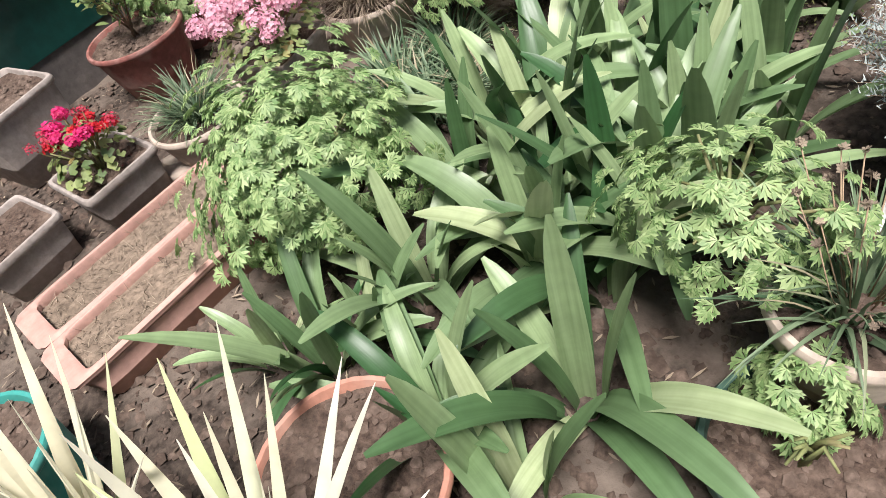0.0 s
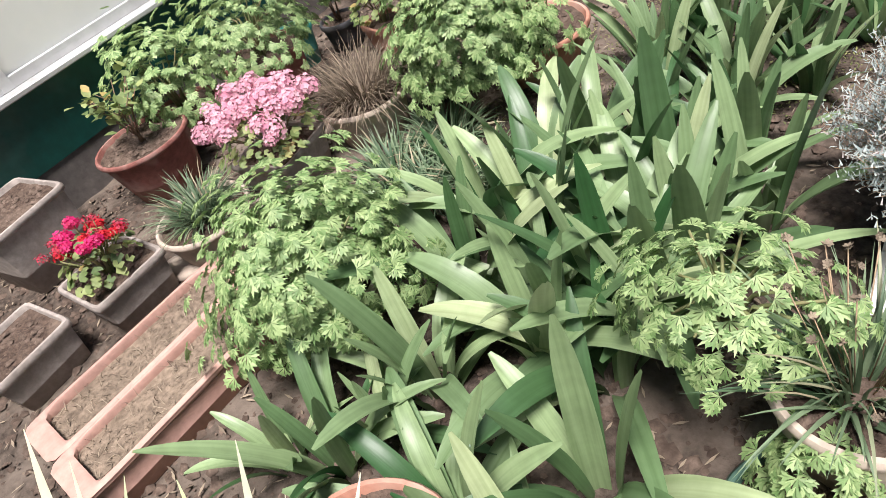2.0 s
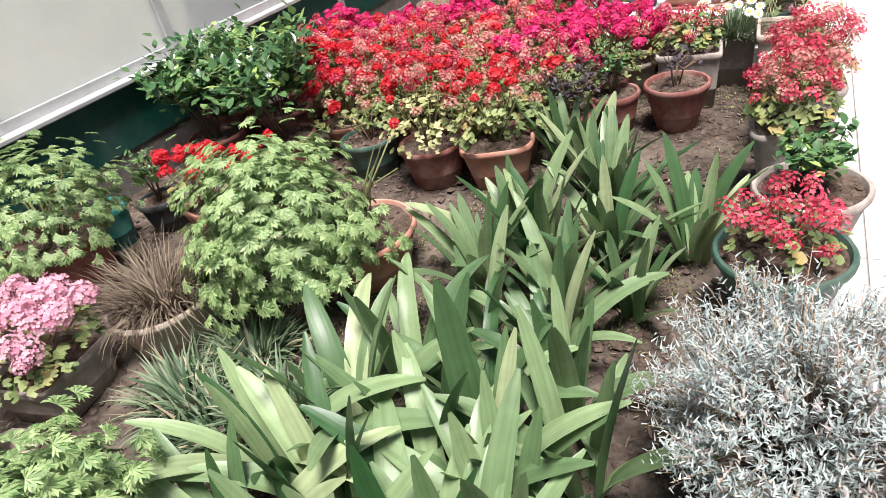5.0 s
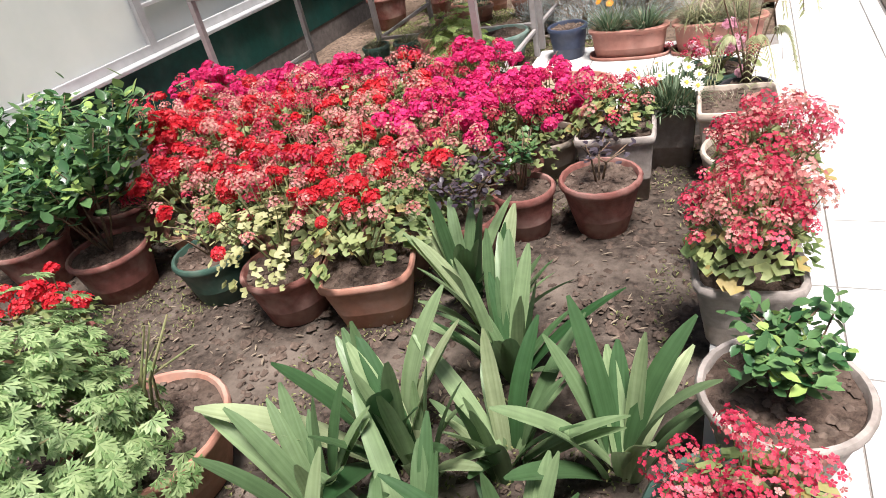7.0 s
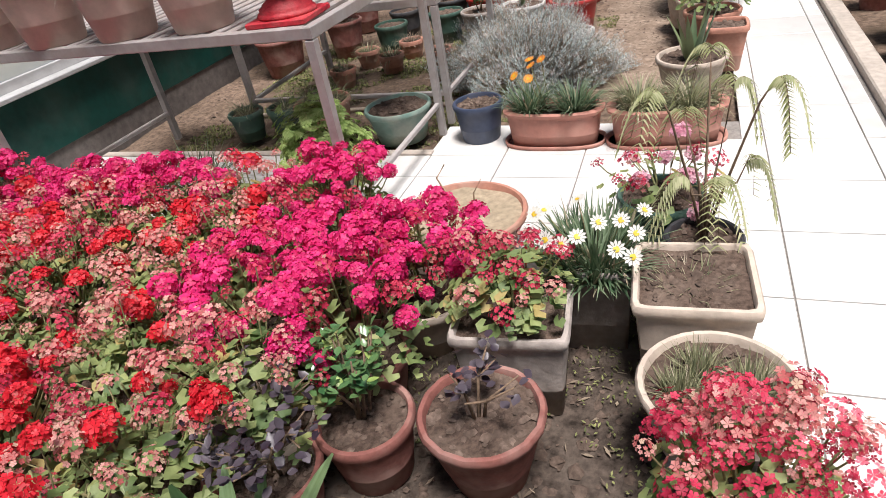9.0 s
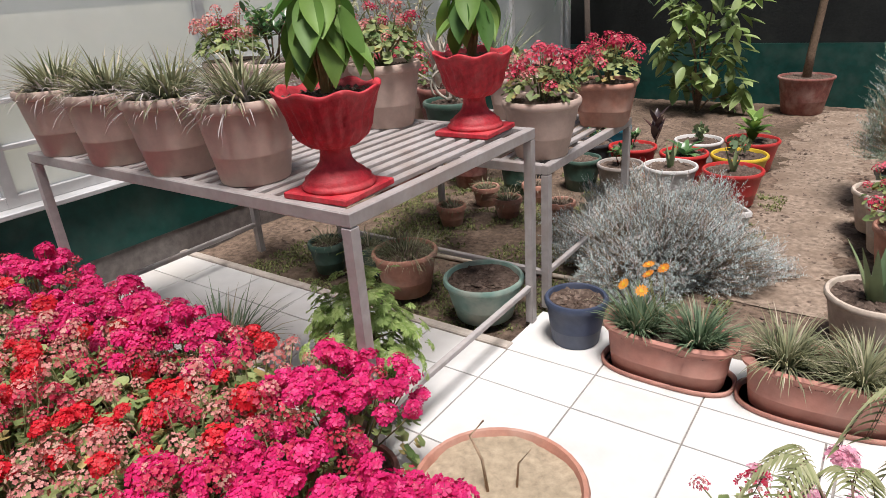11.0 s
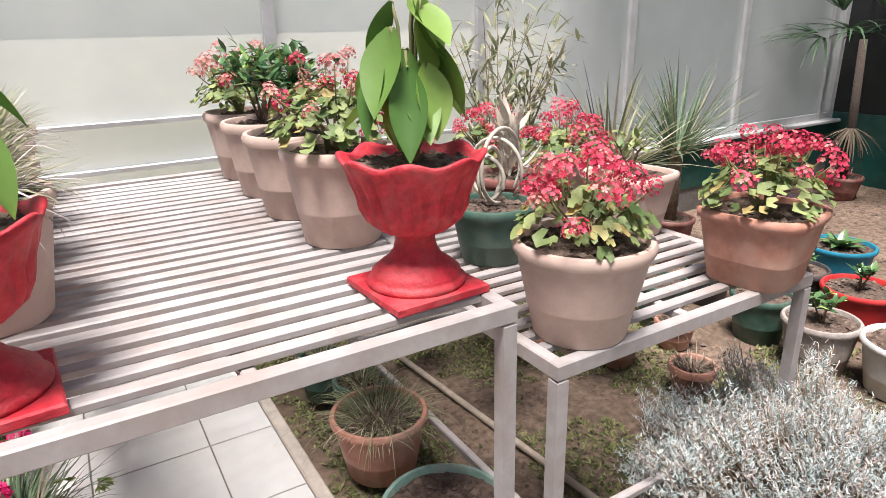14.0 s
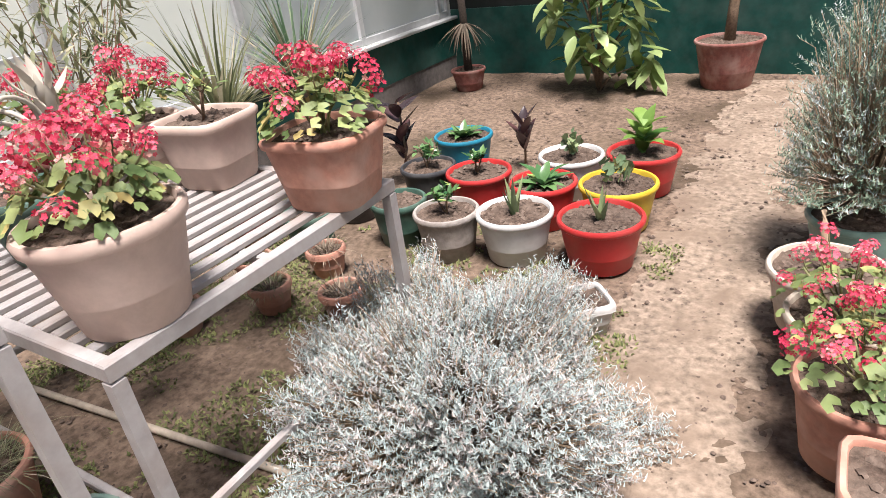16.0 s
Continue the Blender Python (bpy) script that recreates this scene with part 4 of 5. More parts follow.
# the row along the path
geranium(-0.28, -1.06, 0.0, 0.205, 0.19, GREENPOT, "wide dark bowl with crimson geranium", [CRIMSON, CORAL, CRIMSON], 28, 0.17, 0.2, "geraniums along the path", 45)
ob = potted("bowl_planter", -0.21, -0.67, 0.0, 0.19, 0.2, CONCRETE, "wide grey bowl with a rounded jade-like shrub", "potted plant")
shrub_parts(ob, 0.18, 0.15, 0.22, 330, 0.04, SHRUB, seed=80, wide=0.65)
geranium(-0.29, -0.23, 0.0, 0.15, 0.24, CONCRETE, "tall grey planter with fading crimson geranium", [CRIMSON, CORAL, SALMON, CRIMSON, SALMON], 60, 0.17, 0.29, "geraniums along the path", 120, p=5.0, rot=5)
geranium(-0.24, 0.19, 0.0, 0.15, 0.24, CONCRETE, "tall grey planter with fading crimson geranium", [CRIMSON, CORAL, SALMON, CRIMSON, SALMON], 60, 0.18, 0.29, "geraniums along the path", 120, p=5.0, rot=5)
ob = potted("bowl_planter", -0.27, 0.59, 0.0, 0.19, 0.2, STONE_RIM, "round pale clay bowl with grassy cactus tufts", "potted plant")
for i, (dx, dy) in enumerate(((-0.06, 0.02), (0.06, 0.05), (0.05, -0.06), (-0.05, -0.08))):
    R.seed(90 + i)
    m = Mesh()
    for q in range(240):
        a = R.random() * TAU
        m.blade((dx + 0.05 * math.cos(a) * R.random(), dy + 0.035 * math.sin(a) * R.random(), 0.175), a, R.uniform(0.05, 0.1), 0.004, R.uniform(20, 90), R.uniform(-60, 30), "lance", 0.3, 4)
    part("tuft", m, OLIVEGRASS, ob)
ob = potted("concrete_planter", -0.33, 0.94, 0.0, 0.165, 0.26, STONE_RIM, "square pale clay planter with sparse dry tufts", "planter", "concrete box planters", rot=3, **SQ)
tuft_parts(ob, 0.235, 90, 0.07, 0.004, OLIVEGRASS, rise=(20, 80), curl=(0, 60), spread=0.09, seed=95)
ob = potted("concrete_planter", -0.82, 0.8, BED, 0.17, 0.32, CONCRETE, "square clay planter with fading pink geranium", "planter", "concrete box planters", rot=6, **SQ)
geranium_parts(ob, 0.3, 0.19, 0.22, [CRIMSON, SALMON, CRIMSON], 20, 90, seed=96)
ob = potted("concrete_planter", -0.62, 1.08, BED, 0.125, 0.32, CONCRETE, "dark concrete cube with white gazania flowers", "planter", "concrete box planters", rot=4, **SQ)
tuft_parts(ob, 0.3, 760, 0.17, 0.012, GRASS, rise=(8, 88), curl=(0, 55), spread=0.13, seed=97)


def daisies(ob, pts, petal, core, r=0.035):
    R.seed(len(pts) + 9)
    st = Mesh()
    for x, y, z, b in pts:
        st.tube([(x * 0.3, y * 0.3, b), (x * 0.8, y * 0.8, (z + b) / 2 + 0.03), (x, y, z)], 0.002, 0.0018, 4)
    stuff("flower_stalk", st, STEM, ob)
    for x, y, z, b in pts:
        nrm = V((x * 2 + R.uniform(-0.3, 0.3), y * 2 - 0.4 + R.uniform(-0.3, 0.3), 0.8)).normalized()
        m = Mesh()
        m.petal_fan((x, y, z), nrm, r, 12, 0.15)
        fl = part("flower_head", m, petal, ob)
        m = Mesh()
        m.disc_leaf(V((x, y, z)) + nrm * 0.006, nrm, r * 0.34, 9, -0.2)
        part("flower_centre", m, core, fl)


R.seed(98)
daisies(ob, [(R.uniform(-0.2, 0.2), R.uniform(-0.2, 0.2), 0.3 + R.uniform(0.11, 0.19), 0.3) for i in range(12)], WHITEF, YELLOWF, 0.027)
ob = potted("wide_clay_bowl", -1.15, 1.36, 0.0, 0.248, 0.19, ORANGE, "wide clay bowl of cracked dry mud", "potted plant", soil=MUD)
m = Mesh()
m.tube([(-0.03, 0, 0.16), (-0.04, 0.02, 0.26), (-0.07, 0.03, 0.34), (-0.03, 0.04, 0.38)], 0.005, 0.003, 5)
m.tube([(0.05, 0, 0.16), (0.06, 0.02, 0.24), (0.09, 0.0, 0.3)], 0.004, 0.002, 5)
stuff("dry_stem", m, DRYSTEM, ob)
ob = potted("plastic_pot", -0.44, 1.51, 0.0, 0.155, 0.2, GREENPOT, "green plastic pot with a straggling pink geranium", "potted plant")
geranium_parts(ob, 0.18, 0.24, 0.16, [CRIMSON, PINK, CRIMSON], 16, 22, seed=99)
ob = potted("mimosa_tree", -0.3, 1.24, 0.0, 0.122, 0.2, BLACKPOT, "black pot with a feathery young tree", "potted plant")
R.seed(101)
m, f_ = Mesh(), Mesh()
for i in range(8):
    a = i * 2.4
    x1, y1, z1 = 0.2 * math.cos(a) * R.uniform(0.5, 1) + 0.05, 0.17 * math.sin(a) * R.uniform(0.5, 1), R.uniform(0.38, 0.74)
    m.tube([(0, 0, 0.17), (x1 * 0.3, y1 * 0.3, 0.36), (x1 * 0.8, y1 * 0.8, z1 - 0.06), (x1, y1, z1)], 0.006, 0.002, 5)
    for j in range(4):
        b = a + R.uniform(-1.6, 1.6)
        ln = R.uniform(0.08, 0.12)
        ribs = [V((x1 + ln * u * math.cos(b), y1 + ln * u * math.sin(b), z1 + 0.04 * math.sin(u * 3) - 0.17 * u * u)) for u in [q / 16 for q in range(17)]]
        m.tube([tuple(c) for c in ribs[::4]], 0.0015, 0.001, 3)
        for c in ribs:
            for sg in (-1, 1):
                f_.blade(tuple(c), b + sg * 1.15, 0.04, 0.0075, -30, 35, "lance", 0.1, 2)
stuff("branch", m, BARK, ob)
stuff("foliage", f_, FERN, ob)

# pots on the cross path
trough(-0.99, 2.4, 0, 0.25, 0.12, 0.19, ROSE, "oval clay trough on a saucer with orange gazania", 0.0, saucer=True, p=2.8)
ob = thing("gazania", -0.99, 2.4, 0.16, 0, "orange-flowered gazania in the oval trough", "plant", "low gazania tufts")
for i, dx in enumerate((-0.12, 0.11)):
    R.seed(110 + i)
    m = Mesh()
    for q in range(230):
        a = R.random() * TAU
        m.blade((dx + 0.07 * math.cos(a) * R.random(), 0.04 * math.sin(a), 0.0), a, R.uniform(0.1, 0.2), 0.011, R.uniform(35, 88), R.uniform(20, 80), "lance", 0.3, 4)
    stuff("grass_tuft", m, GRASS, ob)
R.seed(112)
daisies(ob, [(R.uniform(-0.2, 0.0), R.uniform(-0.1, 0.1), R.uniform(0.16, 0.27), 0.0) for i in range(5)], ORANGEF, YELLOWF, 0.026)
trough(-0.455, 2.41, 5, 0.272, 0.13, 0.19, ROSE, "oval clay trough on a saucer with grassy tufts", 0.0, saucer=True, p=2.8)
ob = thing("grass_tufts", -0.455, 2.41, 0.16, 0, "grey-green grassy tufts in the oval trough", "plant")
for i, dx in enumerate((-0.13, 0.1)):
    R.seed(115 + i)
    m = Mesh()
    for q in range(380):
        a = R.random() * TAU
        m.blade((dx + 0.08 * math.cos(a) * R.random(), 0.05 * math.sin(a), 0.0), a, R.uniform(0.1, 0.21), 0.008, R.uniform(25, 88), R.uniform(30, 110), "lance", 0.3, 4)
    stuff("grass_tuft", m, OLIVEGRASS, ob)
ob = potted("plastic_pot", -1.4, 2.46, 0.0, 0.134, 0.21, BLUEPOT, "navy plastic pot with dry stubble", "potted plant", foot=0.76)
tuft_parts(ob, 0.19, 60, 0.05, 0.005, STRAW, rise=(10, 60), curl=(0, 60), spread=0.07, seed=120)
potted("plastic_pot", -1.87, 2.47, 0.0, 0.19, 0.2, FADEDGREEN, "faded green plastic pot with crumbly soil", "potted plant")
ob = potted("clay_pot", -2.36, 2.5, 0.0, 0.17, 0.23, ORANGE, "orange clay pot with trailing grey-green foliage", "potted plant")
tuft_parts(ob, 0.2, 420, 0.15, 0.005, OLIVEGRASS, rise=(20, 88), curl=(20, 120), spread=0.12, seed=121)
tuft_parts(ob, 0.2, 60, 0.3, 0.005, OLIVEGRASS, rise=(20, 60), curl=(90, 150), spread=0.1, seed=124, name="trailing_growth")
for x, y, sd in ((-2.68, 2.57, 122), (-2.92, 2.5, 123)):
    ob = potted("plastic_pot", x, y, 0.0, 0.11, 0.18, GREENPOT, "small dark pot with grassy foliage", "potted plant")
    tuft_parts(ob, 0.16, 120, 0.14, 0.006, OLIVEGRASS, rise=(20, 85), curl=(30, 110), spread=0.05, seed=sd)
ob = potted("clay_pot", -2.41, 1.43, 0.0, 0.16, 0.2, STONE_RIM, "pale clay pot with an arching grassy plant", "potted plant")
tuft_parts(ob, 0.18, 190, 0.3, 0.012, GRASS, rise=(40, 88), curl=(20, 100), spread=0.06, seed=124)
ob = potted("clay_pot", -1.84, 1.6, 0.0, 0.12, 0.18, STONE_RIM, "pot with upright pale green cut-leaved plant", "potted plant")
bush_parts(ob, 0.16, 0.19, 0.17, 0.46, 520, 0.046, leafy("bright_cut_leaf", (0.28, 0.42, 0.1), (0.6, 0.72, 0.3), 0.6, 0.45), 125)

# along the path beyond
ob = potted("clay_pot", -0.35, 3.0, 0.0, 0.185, 0.22, STONE_RIM, "white-rimmed clay pot with a stout aloe", "potted plant")
R.seed(130)
for i in range(7):
    m = Mesh()
    a = i * 2.4
    m.blade((0.02 * math.cos(a), 0.02 * math.sin(a), 0.19), a, R.uniform(0.24, 0.36), 0.06, R.uniform(62, 85), R.uniform(-5, 15), "lance", 0.5, 6)
    part("leaf", m, ALOE, ob)
PATHROW = ((-0.17, 3.42), (-0.24, 3.74), (-0.29, 4.06), (-0.35, 4.38))
for i, (x, y) in enumerate(PATHROW):
    if i == 0:
        potted("clay_pot", x, y, 0.0, 0.12, 0.26, ORANGE, "square clay pot with bare soil beside the path", "potted plant", p=6.0, rot=0)
        continue
    if i == 3:
        ob = potted("clay_pot", x, y, 0.0, 0.19, 0.24, STONE_RIM, "pale clay pot with one bare dry stem", "potted plant")
        m = Mesh()
        m.tube([(0.0, 0.0, 0.2), (0.01, 0.02, 0.32), (0.0, 0.03, 0.4), (0.04, 0.03, 0.43)], 0.014, 0.009, 6)
        part("stem", m, DRYSTEM, ob)
        continue
    geranium(x, y, 0.0, 0.17, 0.26, STONE_RIM if i > 1 else ORANGE, "clay pot with coral red geranium beside the path", [CORAL, CRIMSON, CORAL], 20, 0.2, 0.22, "geraniums along the path", 60)
ob = potted("conifer", -0.26, 4.94, -0.04, 0.19, 0.24, FADEDGREEN, "faded green pot with a feathery grey-green conifer", "potted plant")
silver_parts(ob, 0.34, 0.32, 0.32, 0.85, 3200, 131, 0.3, 0.11, CONIFER, SILVER)
m = Mesh()
m.tube([(0, 0, 0.2), (0.01, 0, 0.5), (0, 0.02, 0.9)], 0.02, 0.012, 6)
part("trunk", m, BARK, ob)

# across the path
for x, y, mt, lb in ((0.78, 3.4, BLACKPOT, "black nursery pot"), (0.82, 3.75, BLACKPOT, "black nursery pot"), (0.8, 3.05, CONCRETE, "grey cement pot"), (0.8, 4.5, TERRA, "red clay pot"), (0.74, 5.3, YELLOWP, "yellow plastic pot"), (0.85, 4.95, TERRA, "red clay pot")):
    ob = potted("nursery_pot", x, y, -0.01, 0.13, 0.26, mt, lb + " across the path", "potted plant", "pots across the path")
    if mt is TERRA or x == 0.82:
        geranium_parts(ob, 0.24, 0.15, 0.2, [RED, CRIMSON], 9, 40, seed=nxt())

# ---- on the tall bench ----
for i, (x, y) in enumerate(((-3.34, 1.5), (-2.94, 1.5), (-2.55, 1.51), (-2.18, 1.54))):
    ob = potted("plastic_pot", x, y, TA, 0.168, 0.275, BEIGE, "beige plastic pot with arching pale grass on the bench", "potted plant", "beige pots on the bench", foot=0.7, lip=0.035)
    tuft_parts(ob, 0.255, 260, 0.22, 0.013, OLIVEGRASS, rise=(25, 88), curl=(20, 110), spread=0.07, seed=140 + i)
    tuft_parts(ob, 0.255, 130, 0.22, 0.011, SILVERDRY, rise=(5, 60), curl=(30, 110), spread=0.08, seed=150 + i, name="dry_tuft")
for i, (x, y) in enumerate(((-3.32, 2.4), (-2.97, 2.39), (-2.63, 2.38), (-2.28, 2.39))):
    ob = potted("plastic_pot", x, y, TA, 0.158, 0.27, BEIGE, "beige plastic pot on the bench with %s" % ("a dark glossy shrub" if i in (1, 2) else "a fading geranium"), "potted plant", "beige pots on the bench", foot=0.7, lip=0.035)
    if i in (1, 2):
        shrub_parts(ob, 0.25, 0.15, 0.28, 260, 0.05, SHRUB, seed=160 + i)
    else:
        geranium_parts(ob, 0.25, 0.18, 0.24, [SALMON, SALMON, CRIMSON], 20, 130, seed=165 + i)


def urn(x, y, z, rot, seed):
    ob = thing("pedestal_urn", x, y, z, rot, "red painted fluted urn with a broad-leaved plant", "urn", "red urns on the bench")
    m = Mesh()
    m.box(-0.12, 0.12, -0.12, 0.12, 0.0, 0.022, 0.004)
    part("plinth", m, URNRED, ob, smooth=False)
    m = Mesh()
    m.lathe([(0.112, 0.022), (0.115, 0.03), (0.108, 0.038), (0.1, 0.044), (0.102, 0.052), (0.09, 0.058), (0.086, 0.066), (0.064, 0.082), (0.051, 0.1), (0.046, 0.12), (0.046, 0.138), (0.05, 0.141), (0.05, 0.146), (0.044, 0.149)], 36)
    part("foot", m, URNRED, ob)
    m = Mesh()
    n = 96
    prof = [(0.045, 0.142), (0.07, 0.15), (0.098, 0.175), (0.112, 0.205), (0.118, 0.24), (0.128, 0.265), (0.15, 0.295), (0.16, 0.315), (0.154, 0.318), (0.146, 0.31), (0.12, 0.28)]
    o = 0
    for k, (r, zz) in enumerate(prof):
        for i in range(n):
            a = TAU * i / n
            flute = 1 + (0.11 * abs(math.sin(a * 11 + 0.5 * math.sin(k * 1.7))) if 1 <= k <= 5 else 0)
            wave = 0.007 * math.sin(a * 8) if k >= 6 else 0
            rr = r * flute * (1 + (0.03 * math.sin(a * 8) if k >= 6 else 0))
            m.v.append((rr * math.cos(a), rr * math.sin(a), zz + wave + (0.006 * math.sin(a * 22) if k == 5 else 0)))
    for k in range(len(prof) - 1):
        for i in range(n):
            a, b = k * n + i, k * n + (i + 1) % n
            m.f.append((a, b, b + n, a + n))
    part("bowl", m, URNRED, ob)
    R.seed(seed)
    m = Mesh()
    m.v.append((0, 0, 0.3))
    for i in range(24):
        m.v.append((0.145 * math.cos(TAU * i / 24), 0.145 * math.sin(TAU * i / 24), 0.292 + R.uniform(-0.004, 0.004)))
    for i in range(24):
        m.f.append((0, 1 + i, 1 + (i + 1) % 24))
    part("soil", m, DRYSOIL, ob)
    m = Mesh()
    for i in range(140):
        a, q = R.random() * TAU, 0.13 * math.sqrt(R.random())
        clod(m, q * math.cos(a), q * math.sin(a), 0.298, R.uniform(0.004, 0.011))
    stuff("soil_crumb", m, PEBBLE, ob)
    st = Mesh()
    for i in range(22):
        a = i * 2.4
        zt = 0.43 + 0.2 * R.random() if i > 6 else R.uniform(0.49, 0.54)
        q = R.uniform(0.015, 0.06) if i > 6 else R.uniform(0.05, 0.085)
        st.tube([(0.01 * math.cos(a), 0.01 * math.sin(a), 0.29), (q * 0.6 * math.cos(a), q * 0.6 * math.sin(a), zt - 0.05), (q * math.cos(a), q * math.sin(a), zt)], 0.005, 0.003, 5)
        m = Mesh()
        m.blade((q * math.cos(a), q * math.sin(a), zt), a, R.uniform(0.14, 0.2), R.uniform(0.075, 0.105), R.uniform(-68, -40) if i < 19 else R.uniform(-40, -5), R.uniform(20, 50), "oval", 0.55, 10)
        part("leaf", m, BIGLEAF, ob)
    stuff("leaf_stalk", st, STEM, ob)
    return ob


urn(-1.79, 1.54, TA, 4, 170)
urn(-1.82, 2.38, TA, 3, 171)

# ---- on the low bench ----
geranium(-1.74, 2.82, TB, 0.18, 0.26, BEIGE, "beige plastic pot with fading crimson geranium", [CORAL, CRIMSON, SALMON], 22, 0.17, 0.2, "beige pots on the bench", 80, foot=0.68, lip=0.035)
geranium(-1.71, 3.53, TB, 0.165, 0.23, ORANGE, "square orange clay pot with crimson geranium", [CRIMSON, CORAL, CRIMSON], 26, 0.18, 0.22, "beige pots on the bench", 80, p=4.0, rot=10, foot=0.74)
ob = potted("plastic_pot", -2.27, 3.55, TB, 0.15, 0.24, BEIGE, "square beige pot with a bare-stemmed plant", "potted plant", p=5.0, rot=8)
shrub_parts(ob, 0.22, 0.12, 0.2, 30, 0.05, ROUNDL, seed=180, trunk=3)
ob = potted("plastic_bowl", -2.33, 2.96, TB, 0.15, 0.2, GREENPOT, "dark green pot with coiled pale succulent stems", "potted plant")
m = Mesh()
for i in range(4):
    r_ = 0.07 + 0.015 * i
    a0 = i * 1.5
    m.tube([(r_ * math.cos(a) * math.cos(a0) * 1.0 + 0.02 * i - 0.03, r_ * math.cos(a) * math.sin(a0), 0.2 + r_ * 1.1 + r_ * math.sin(a) * 1.1) for a in [TAU * j / 22 - 1.5 for j in range(20)]], 0.008, 0.006, 6)
stuff("coiled_stem", m, SUCC, ob)
ob = potted("clay_pot", -2.58, 3.22, TB, 0.14, 0.22, TERRA, "clay pot with a pale upright succulent", "potted plant")
R.seed(182)
m = Mesh()
for i in range(26):
    a = i * 2.4
    m.blade((0.015 * math.cos(a), 0.015 * math.sin(a), 0.2 + 0.009 * i), a, R.uniform(0.1, 0.16), 0.035, R.uniform(25, 80), R.uniform(-50, 10), "oval", 0.5, 5)
stuff("leaf_rosette", m, SUCC, ob)
for x, y, sd in ((-2.78, 2.85, 183), (-2.62, 3.54, 184), (-2.86, 3.32, 185)):
    geranium(x, y, TB, 0.14, 0.22, BEIGE, "beige pot with crimson geranium at the back of the bench", [CRIMSON, CORAL, CRIMSON], 20, 0.18, 0.22, "beige pots on the bench", 70)

# ---- far bed ----
ob = thing("silver_bush", -1.38, 3.52, -0.04, 0, "large sprawling silver-leaved shrub on the ground", "shrub", "silver shrubs")
silver_parts(ob, 0.0, 0.62, 0.66, 0.42, 11500, 190, 0.3, 0.1)
ob = potted("white_box_pot", -1.13, 4.13, -0.04, 0.1, 0.14, WHITEP, "white square plastic pot", "planter", p=8.0, rot=40)
FZ = -0.04
CLUSTER = ((-1.23, 4.65, 0.195, REDPLASTIC, "red", "aloe"), (-1.63, 4.6, 0.185, WHITEP, "white", "aloe"), (-1.27, 5.05, 0.195, YELLOWP, "yellow", "cactus"), (-1.27, 5.52, 0.2, REDPLASTIC, "red", "broad"),
           (-1.64, 4.98, 0.175, REDPLASTIC, "red", "leafy"), (-2.05, 5.04, 0.185, REDPLASTIC, "red", "small"), (-1.64, 5.39, 0.185, WHITEP, "white", "cactus"), (-2.46, 5.61, 0.195, TEALP, "teal blue", "leafy"),
           (-1.96, 4.52, 0.165, CONCRETE, "grey", "small"), (-2.39, 5.05, 0.165, BLACKPOT, "black", "small"), (-2.28, 4.57, 0.15, GREENPOT, "dark green", "none"), (-2.72, 4.75, 0.14, BLACKPOT, "black", "none"), (-2.67, 4.3, 0.14, GREENPOT, "dark green", "none"))
for i, (x, y, r, mt, cn, pl) in enumerate(CLUSTER):
    what = {"aloe": "a young aloe", "cactus": "round-padded cactus", "broad": "a broad-leaved plant", "leafy": "a leafy rosette", "small": "a small green plant", "none": "bare soil"}[pl]
    ob = potted("plastic_pot", x, y, FZ, r, 0.24, mt, "%s plastic pot with %s" % (cn, what), "potted plant", "coloured plastic pots", foot=0.74, lip=0.03)
    R.seed(200 + i)
    if pl == "aloe":
        for j in range(6):
            m = Mesh()
            m.blade((0, 0, 0.21), j * 2.4, R.uniform(0.15, 0.24), 0.04, R.uniform(55, 85), R.uniform(-5, 20), "lance", 0.5, 5)
            part("leaf", m, ALOE, ob)
    elif pl == "cactus":
        m = Mesh()
        for j in range(16):
            a, q = R.random() * TAU, 0.09 * R.random()
            m.disc_leaf((q * math.cos(a), q * math.sin(a), 0.25 + R.uniform(0, 0.1)), (R.uniform(-1, 1), R.uniform(-1, 1), 0.3), R.uniform(0.025, 0.04), 11, 0.1)
        stuff("pad", m, ALOE, ob)
    elif pl == "broad":
        for j in range(14):
            m = Mesh()
            m.blade((0, 0, 0.22 + 0.012 * j), j * 2.4, R.uniform(0.14, 0.2), 0.075, R.uniform(40, 80), R.uniform(40, 90), "oval", 0.3, 6)
            part("leaf", m, BIGLEAF, ob)
    elif pl == "leafy":
        for j in range(16):
            m = Mesh()
            m.blade((0, 0, 0.21), j * 2.4, R.uniform(0.12, 0.19), 0.055, R.uniform(25, 75), R.uniform(30, 80), "oval", 0.3, 5)
            part("leaf", m, SHRUB, ob)
    elif pl == "small":
        shrub_parts(ob, 0.22, 0.09, 0.14, 50, 0.05, SHRUB, seed=220 + i, trunk=3)
for x, y, sd, nm in ((-2.12, 3.86, 230, STRAW), (-2.48, 3.79, 231, OLIVEGRASS), (-2.75, 3.95, 232, OLIVEGRASS), (-2.75, 3.5, 233, OLIVEGRASS), (-2.45, 4.15, 234, STRAW)):
    ob = potted("clay_pot", x, y, FZ, 0.1, 0.14, ORANGE, "small clay pot with dry grassy tuft", "potted plant", "small clay pots")
    tuft_parts(ob, 0.12, 150, 0.12, 0.006, nm, rise=(10, 85), curl=(20, 120), spread=0.06, seed=sd)
ob = thing("rubber_plant", -2.08, 5.72, FZ, 0, "young rubber plant with dark burgundy leaves", "plant")
m = Mesh()
m.tube([(0, 0, 0), (0.01, 0, 0.15), (0, 0.01, 0.32)], 0.008, 0.005, 6)
part("stem", m, BARK, ob)
R.seed(240)
